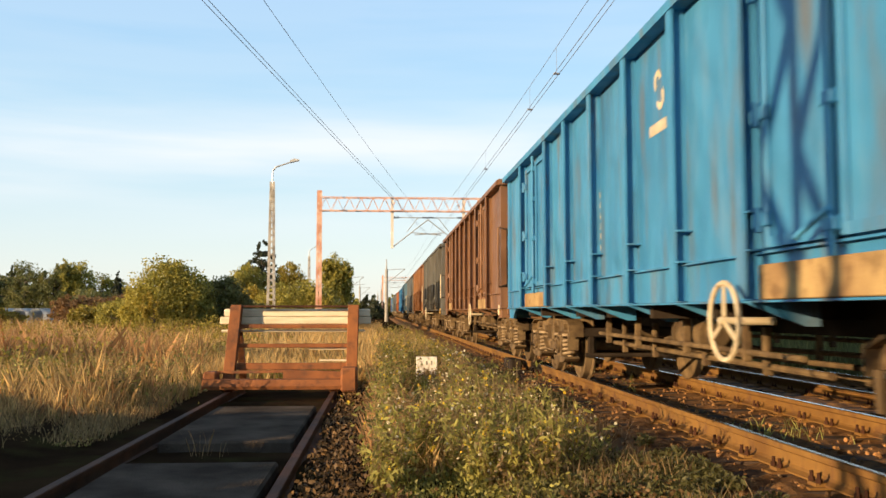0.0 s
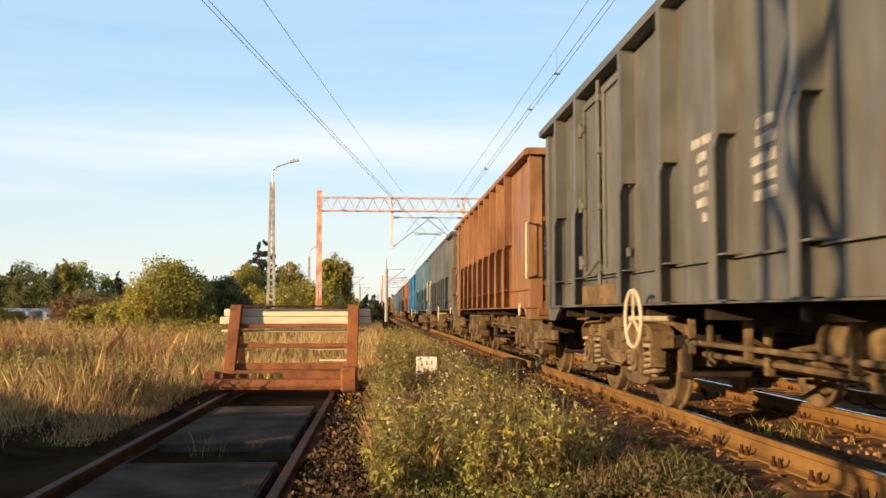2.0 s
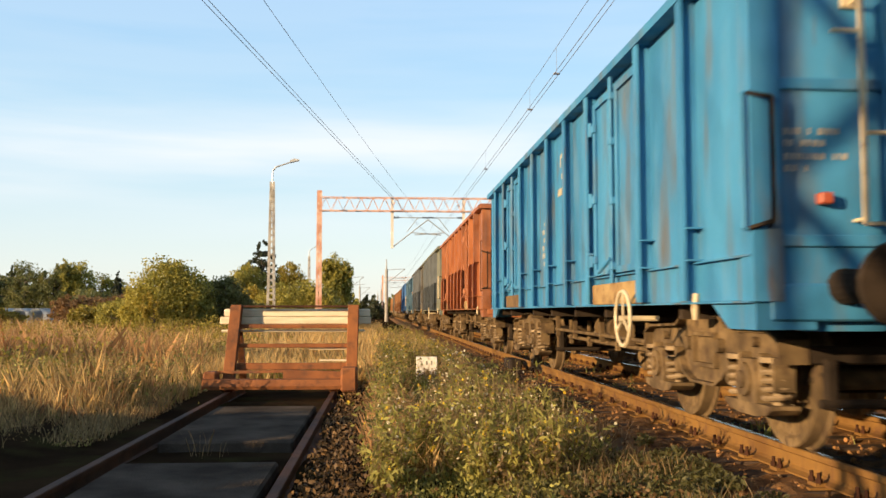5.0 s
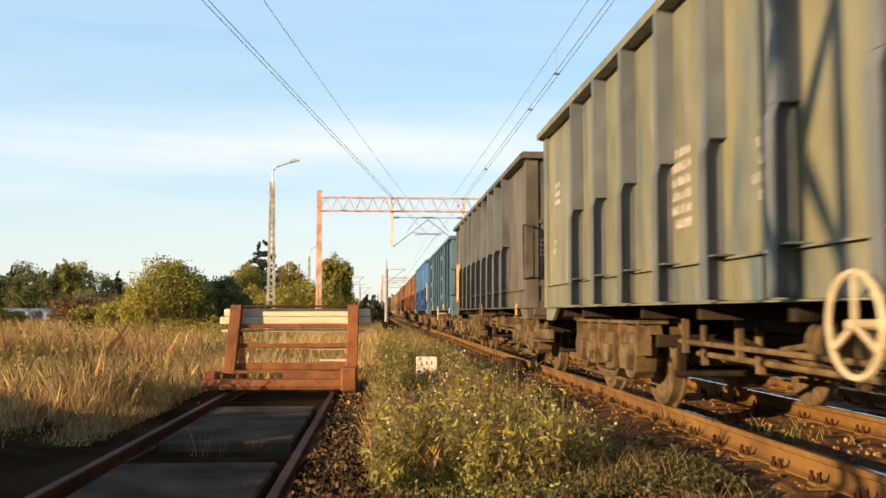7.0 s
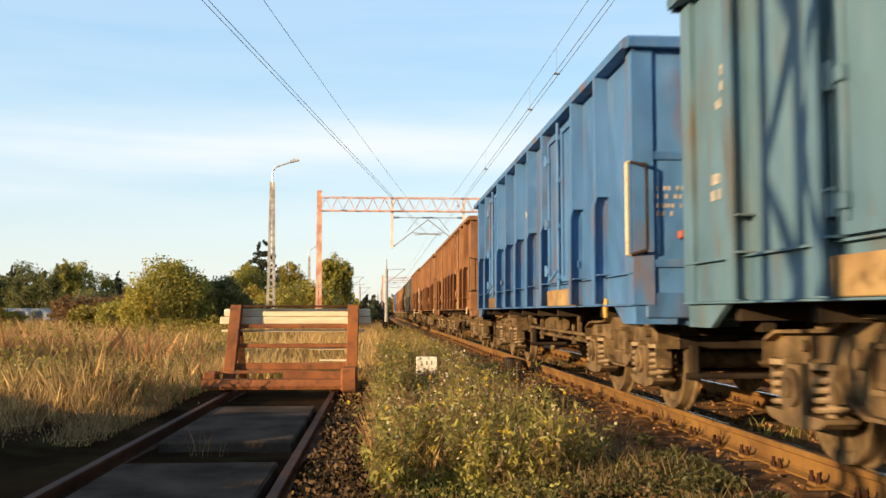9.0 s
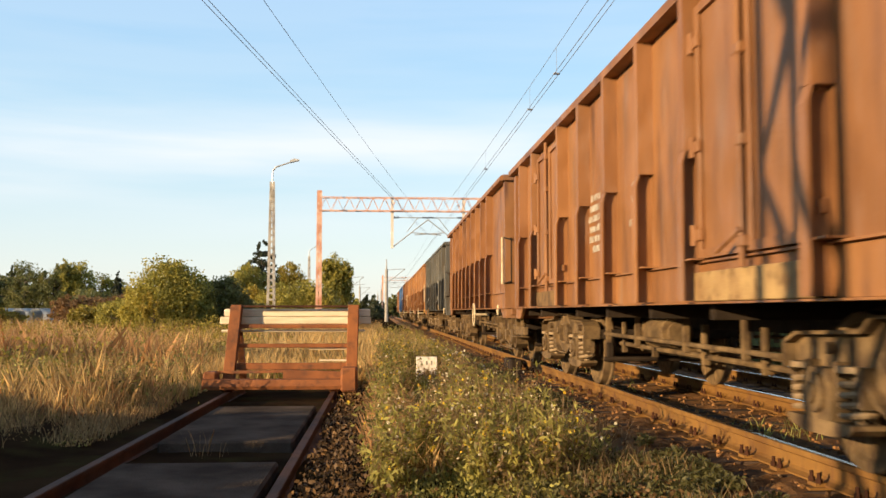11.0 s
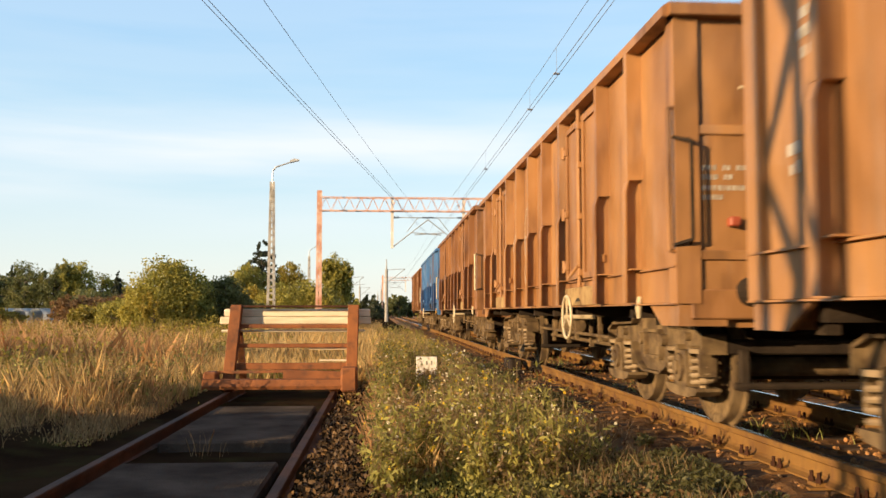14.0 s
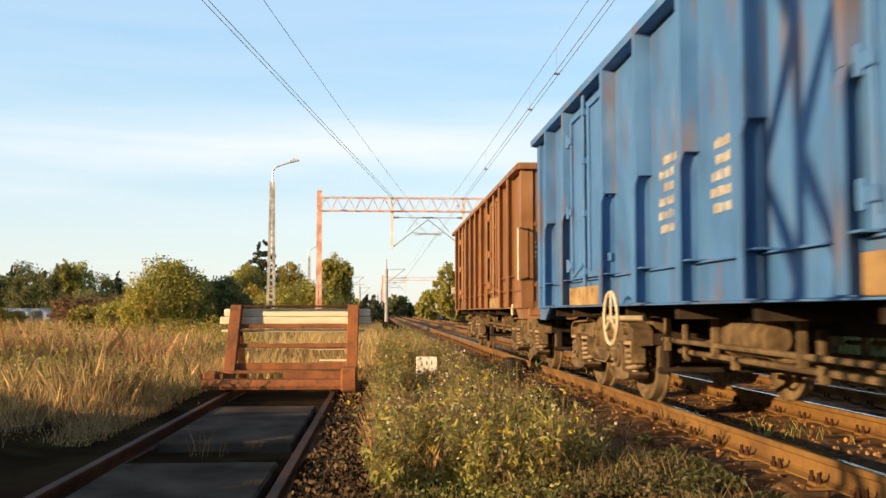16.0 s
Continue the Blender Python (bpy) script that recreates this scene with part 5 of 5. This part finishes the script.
def lattice(bm, x0, x1, y0, y1, z0, z1, bays, chord, lace):
    """A four-chord truss along x with crossed lacing on both faces."""
    for y in (y0, y1):
        for z in (z0, z1):
            beam(bm, (x0, y, z), (x1, y, z), chord, chord)
        for i in range(bays):
            a, b = x0 + (x1 - x0) * i / bays, x0 + (x1 - x0) * (i + 1) / bays
            m = (a + b) / 2
            beam(bm, (a, y, z0), (m, y, z1), lace, lace)
            beam(bm, (m, y, z1), (b, y, z0), lace, lace)
    for i in range(0, bays + 1, 2):
        a = x0 + (x1 - x0) * i / bays
        beam(bm, (a, y0, z1), (a, y1, z1), lace, lace)
        beam(bm, (a, y0, z0), (a, y1, z0), lace, lace)


def make_portal(x0, x1, y, z0, z1, top, label):
    p = thing("catenary_portal", label, "catenary portal", pose(0, y, 0))
    for x, t in ((x0, top), (x1, top)):
        bm = bmesh.new()
        for dx in (-0.13, 0.13):
            beam(bm, (x + dx * 0.9, 0, -0.1), (x + dx * 0.6, 0, t), 0.06, 0.16)
        for i in range(16):
            z = 0.3 + i * (t - 0.5) / 16
            s = 1 if i % 2 else -1
            beam(bm, (x - 0.09 * s, 0, z), (x + 0.09 * s, 0, z + (t - 0.5) / 16), 0.03, 0.1)
        part("mast", bm, MASTPAINT, p, "faded red and white steel mast")
        bm = boxed(x - 0.4, x + 0.4, -0.4, 0.4, -0.2, 0.35, 0.04)
        part("foundation", bm, CONCRETE, p)
    bm = bmesh.new()
    lattice(bm, x0, x1, -0.3, 0.3, z0, z1, int((x1 - x0) / 0.72), 0.055, 0.026)
    part("truss", bm, MASTPAINT, p, "slender laced truss of faded red steel")
    for x in (0.77, 5.3):
        bm = bmesh.new()
        beam(bm, (x, 0, z1 + 0.05), (x, 0, z0 - 2.35), 0.17, 0.17)
        part("drop_post", bm, PALEPAINT, p, "pale hanging post")
        sgn = 1 if x < 3 else -1
        bm = bmesh.new()
        rod(bm, (x, 0, z0 - 2.3), (x + sgn * 2.3, 0, z0 - 0.5), 0.035, 6)
        rod(bm, (x, 0, z0 - 0.4), (x + sgn * 2.9, 0, z0 - 0.42), 0.03, 6)
        rod(bm, (x + sgn * 1.2, 0, z0 - 1.35), (x + sgn * 3.1, 0, z0 - 1.5), 0.03, 6)
        rod(bm, (x + sgn * 2.9, 0, z0 - 0.42), (x + sgn * 3.6, 0, z0 - 1.3), 0.025, 6)
        part("cantilever", bm, STEEL, p, "thin cantilever tubes")
        for k in (0.12, 2.3):
            bm = bmesh.new()
            for i in range(5):
                rod(bm, (x + sgn * (k + 0.07 * i), 0, z0 - 0.4), (x + sgn * (k + 0.07 * i + 0.025), 0, z0 - 0.4), 0.075, 10)
            part("insulator", bm, DARKTIMBER, p, "ribbed brown insulator")
    return p


def cable(name, label, pts, r):
    cu = bpy.data.curves.new(name, "CURVE")
    cu.dimensions, cu.bevel_depth, cu.bevel_resolution = "3D", r, 1
    sp = cu.splines.new("POLY")
    sp.points.add(len(pts) - 1)
    for p, q in zip(sp.points, pts):
        p.co = (*q, 1)
    cu.materials.append(WIRE)
    return tagged(new(name, cu), label, "overhead wire", group="overhead wires")


def make_wires():
    def line(a, b, sag, n=20):
        a, b = Vector(a), Vector(b)
        return [a.lerp(b, i / n) - Vector((0, 0, 4 * sag * (i / n) * (1 - i / n))) for i in range(n + 1)]
    for dx in (-0.05, 0.05):
        cable("contact_wire", "twin contact wire above the main track", line((X_MAIN + dx, -6, 6.13), (X_MAIN + dx, 58, 6.13), 0.0) + line((X_MAIN + dx, 60, 6.13), (X_MAIN + dx, 190, 6.13), 0.0), 0.0065)
        cable("contact_wire", "twin contact wire slanting in over the siding", line((-5.42 + dx, -6, 6.13), (3.02 + dx, 58, 6.13), 0.0), 0.0065)
    cable("messenger_wire", "sagging messenger wire above the main track", line((X_MAIN, -6, 6.8), (X_MAIN, 58, 7.35), 0.35) + line((X_MAIN, 58, 7.35), (X_MAIN, 124, 7.3), 0.6), 0.0055)
    cable("messenger_wire", "sagging messenger wire slanting in over the siding", line((-4.5, -6, 6.85), (2.62, 58, 7.35), 0.33), 0.0055)
    cable("contact_wire", "contact wire above the second track", line((X_SECOND, 20, 6.0), (X_SECOND, 190, 6.0), 0.0), 0.0065)
    for y in (18.35, 21.7, 31, 42):
        u = (y + 6) / 64
        cable("dropper", "short dropper between messenger and contact wire", [(X_MAIN, y, 6.13), (X_MAIN, y, 6.8 + 0.55 * u - 1.4 * u * (1 - u))], 0.003)
        bm = boxed(-0.065, 0.065, -0.02, 0.02, -0.02, 0.02, 0.006)
        tagged(part("wire_clamp", bm, WIRE), "small dark clamp on the contact wires", "clamp").matrix_basis = pose(X_MAIN, y, 6.13)


def make_lamp_post(x, y, height, arm):
    p = thing("street_lamp", "slender concrete lamp post with a curved steel arm", "street lamp", pose(x, y, 0), group="yard lamps")
    bm = bmesh.new()
    for dx in (-1, 1):
        beam(bm, (dx * 0.21, 0, -0.1), (dx * 0.07, 0, height - 1.0), 0.075, 0.16)
    n = 22
    for i in range(n):
        z = 0.4 + i * (height - 1.6) / n
        w = 0.21 - 0.14 * z / (height - 1)
        box(bm, -w, w, -0.07, 0.07, z, z + 0.12)
    part("post", bm, CONCRETE, p, "openwork grey concrete post")
    bm = bmesh.new()
    pts = [(0, 0, height - 1.2), (0.02, 0, height - 0.35), (0.2, 0, height - 0.12), (arm * 0.7, 0, height + 0.1), (arm, 0, height + 0.25)]
    for a, b in zip(pts, pts[1:]):
        rod(bm, a, b, 0.045, 8)
    part("arm", bm, STEEL, p)
    bm = bmesh.new()
    profile(bm, [(arm - 0.2, height + 0.14), (arm + 0.35, height + 0.26), (arm + 0.38, height + 0.33), (arm + 0.1, height + 0.40), (arm - 0.15, height + 0.30)], "y", -0.13, 0.13)
    part("lamp_head", bm, STEEL, p, "pale metal lamp head")


def make_catenary_mast(x, y, height, reach):
    m = thing("catenary_mast", "pale concrete catenary mast with cantilever arms", "catenary mast", pose(x, y, 0), group="catenary masts")
    bm = bmesh.new()
    rod(bm, (0, 0, -0.1), (0, 0, height - 1.3), 0.26, 10, 0.19)
    rod(bm, (0, 0, height - 1.35), (0, 0, height), 0.09, 8, 0.05)
    part("pole", bm, CONCRETE, m)
    bm = bmesh.new()
    rod(bm, (0, 0, 5.0), (reach, 0, 6.9), 0.05, 6)
    rod(bm, (0, 0, 6.8), (reach, 0, 6.95), 0.04, 6)
    rod(bm, (0.3, 0, 5.6), (reach * 1.1, 0, 5.75), 0.035, 6)
    part("cantilever", bm, STEEL, m)


def make_shade_mast():
    """The lattice mast beside the camera whose shadow falls on the passing wagons."""
    m = thing("lattice_mast", "rusty steel lattice mast beside the siding", "mast", pose(-6.6, -1.05, 0, 0, 0, SUN_BEHIND + 45))
    a = 0.27
    for sy in (-a, a):
        for sx in (-a, a):
            bm = bmesh.new()
            beam(bm, (sx, sy, -0.1), (sx * 0.9, sy * 0.9, 9.2), 0.09, 0.09)
            part("leg", bm, RUST, m)
    bm = bmesh.new()
    n = 13
    for i in range(n):
        z0, z1 = 9.0 * i / n, 9.0 * (i + 1) / n
        k = 1 if i % 2 else -1
        for s in (-a, a):
            beam(bm, (s, -a * k, z0), (s, a * k, z1), 0.045, 0.045)
            beam(bm, (-a * k, s, z0), (a * k, s, z1), 0.045, 0.045)
    part("lacing", bm, RUST, m)


def make_small_things():
    k = thing("kilometre_stone", "white painted concrete kilometre stone in the weeds", "marker stone", pose(0.9, 17.6, 0, 0, 0, -4))
    part("stone", boxed(-0.2, 0.2, -0.06, 0.06, -0.1, 0.42, 0.012), surface("whitewash", (0.80, 0.76, 0.68), (0.6, 0.55, 0.47), 0.85, 0.0, 7, 50, 0.25, dirt=(0.3, 0.24, 0.16), dirt_amount=0.2), k)
    for x, z in ((-0.10, 0.31), (0.0, 0.31), (0.09, 0.31), (0.0, 0.16)):
        part("numeral_bar", boxed(x - 0.016, x + 0.016, -0.064, -0.0605, z - 0.04, z + 0.035), FADEDINK, k, "faded dark bar of paint")
    for a, b, r, name, label in (((1.93, 17.2, 0.27), (1.83, 15.2, 0.13), 0.025, "loose_pipe", "pale loose pipe lying in the weeds"),
                                 ((0.45, 39.5, 0.17), (1.4, 39.0, 0.17), 0.04, "loose_pole", "pale pole lying on the verge"),
                                 ((1.6, 37.0, 0.15), (2.2, 36.8, 0.16), 0.05, "loose_block", "pale block lying by the track")):
        bm = bmesh.new()
        rod(bm, a, b, r, 8)
        tagged(part(name, bm, CONCRETE), label, "debris")
    # dark box that fills a dark spot at the near rail
    b = thing("dark_rail_box", "dark box beside the near rail", "signal box", pose(2.62, 18.0, 0))
    part("case", boxed(-0.13, 0.10, -0.5, 0.5, 0.12, 0.36, 0.03), GEARDARK, b)
    part("bracket", boxed(-0.15, 0.3, -0.06, 0.06, 0.08, 0.13, 0.01), GEARDARK, b)
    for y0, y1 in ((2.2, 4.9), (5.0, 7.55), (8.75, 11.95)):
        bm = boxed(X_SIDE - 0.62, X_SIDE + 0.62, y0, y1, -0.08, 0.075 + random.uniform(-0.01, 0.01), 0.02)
        tagged(part("concrete_slab", bm, SLAB), "concrete slab laid between the siding rails, shade darkened into its colour", "slab", group="slabs in the siding")
    for i in range(4):
        bm = bmesh.new()
        prev = None
        for j in range(13):
            a = math.pi * j / 12
            row = [bm.verts.new((x, 0.66 * math.cos(a), 0.95 + 0.66 * math.sin(a) if 0 < j < 12 else 0.0)) for x in (-2.2, 2.2)]
            if prev:
                bm.faces.new((prev[0], row[0], row[1], prev[1]))
            prev = row
        bmesh.ops.solidify(bm, geom=bm.faces[:], thickness=0.04)
        tagged(part("polytunnel", bm, PLASTIC), "low white plastic growing tunnel in the field", "polytunnel", group="growing tunnels").matrix_basis = pose(-31.2 + 1.36 * i, 78, -0.05, 0, 0, 82)
    # loose stones of the ballast beside the near rail
    bm = bmesh.new()
    rng = random.Random(3)
    for i in range(2200):
        x, y = rng.uniform(1.95, 4.9), 4.2 + 22 * rng.random() ** 1.5
        if abs(x - X_MAIN + 0.7525) < 0.1 or abs(x - X_MAIN - 0.7525) < 0.1:
            continue
        r = rng.uniform(0.010, 0.028)
        m = Matrix.Translation((x, y, 0.165 + r * 0.4)) @ Euler((rng.uniform(0, 6), rng.uniform(0, 6), 0)).to_matrix().to_4x4() @ Matrix.Diagonal((1, rng.uniform(0.6, 1), rng.uniform(0.5, 0.9), 1))
        bmesh.ops.create_icosphere(bm, subdivisions=1, radius=r, matrix=m)
    tagged(part("ballast_stones", bm, BALLAST), "loose rust-stained ballast stones", "stones", kind="stuff")


# ---- assembly ----
make_ground()
bed("main_ballast", "rust-stained stone ballast under the main track", 2.15, 5.1, 0.165, -4, 400, BALLAST)
bed("second_ballast", "rust-stained stone ballast under the second track", 6.0, 8.9, -0.01, 2, 400, BALLAST, 0.4, 0.08)
make_track("main_track", "rust-brown main railway track with polished rail heads", X_MAIN, RAIL_MAIN, -275, 420, RAILRUST, True, (2.3, 130), 0.565, 45)
make_track("second_track", "rust-brown second railway track with polished rail heads", X_SECOND, RAIL_SECOND, -6, 420, RAILRUST, True, (6.0, 60), 0.6, 35)
make_track("siding_track", "old dull siding track ending at a buffer stop", X_SIDE, RAIL_SIDE, -6, 15.2, RAILDARK, False, (1.0, 15.2), 0.65, 0)
WAGONS = [make_wagon(i, *row) for i, row in enumerate(FLEET)]
make_field()
make_trees()
make_buffer_stop()
make_portal(-3.8, 12.6, 58, 7.62, 8.45, 8.9, "steel catenary portal with a laced truss across the tracks")
make_portal(0.6, 12.6, 190, 7.7, 8.4, 8.8, "distant steel catenary portal across the tracks")
make_wires()
make_lamp_post(-6.4, 55, 10.0, 1.2)
make_lamp_post(-9.5, 125, 9.8, 0.9)
make_catenary_mast(0.9, 122, 8.2, 2.4)
for mast_y, mast_x in ((250, 0.4), (310, -0.6), (150, -5.0), (215, -4.6)):
    make_catenary_mast(mast_x, mast_y, 8.4, 2.4)
make_shade_mast()
make_small_things()



# ---- movement ----
ENDS = [15.4, 30.35, 44.4, 58.21, 72.09, 86.1, 100.22, 114.34, 128.22, 142.21, 156.26, 170.06, 184.13, 198.31, 211.92, 226.06, 239.89, 253.68, 267.48, 281.35, 295.3]   # far end of each body at the start
SPEED = [(0.0, 0.0), (1.0, 16.21), (2.0, 32.61), (3.0, 49.19), (4.0, 65.84), (5.0, 82.56), (6.0, 99.4), (7.0, 116.27), (8.0, 133.09), (9.0, 149.88), (10.0, 166.73), (11.0, 183.67), (12.0, 200.63), (13.0, 217.61), (14.0, 234.64), (15.0, 251.73), (16.0, 268.9)]


def travelled(t):
    """Metres run since the start, smooth through the steps above."""
    n = len(SPEED)
    for k in range(n - 1):
        (t0, s0), (t1, s1) = SPEED[k], SPEED[k + 1]
        if t <= t1 or k == n - 2:
            v = (s1 - s0) / (t1 - t0)
            va = v if k == 0 else (s1 - SPEED[k - 1][1]) / (t1 - SPEED[k - 1][0])
            vb = v if k == n - 2 else (SPEED[k + 2][1] - s0) / (SPEED[k + 2][0] - t0)
            u, h = (t - t0) / (t1 - t0), t1 - t0
            return (2 * u**3 - 3 * u**2 + 1) * s0 + (u**3 - 2 * u**2 + u) * h * va + (3 * u**2 - 2 * u**3) * s1 + (u**3 - u**2) * h * vb


def motions():
    steps = [i / 30 for i in range(481)]
    runs = [travelled(t) for t in steps]
    for k, (wagon, axles, half) in enumerate(WAGONS):
        y0 = ENDS[k] - half
        walk(wagon, [(t, pose(X_MAIN, y0 - travelled(t), RAIL_MAIN)) for t in [0.5 * i for i in range(33)]])
        for axle, y in axles:
            walk(axle, [(t, pose(0, y, 0.46, math.degrees(s / 0.46))) for t, s in zip(steps, runs)])


motions()
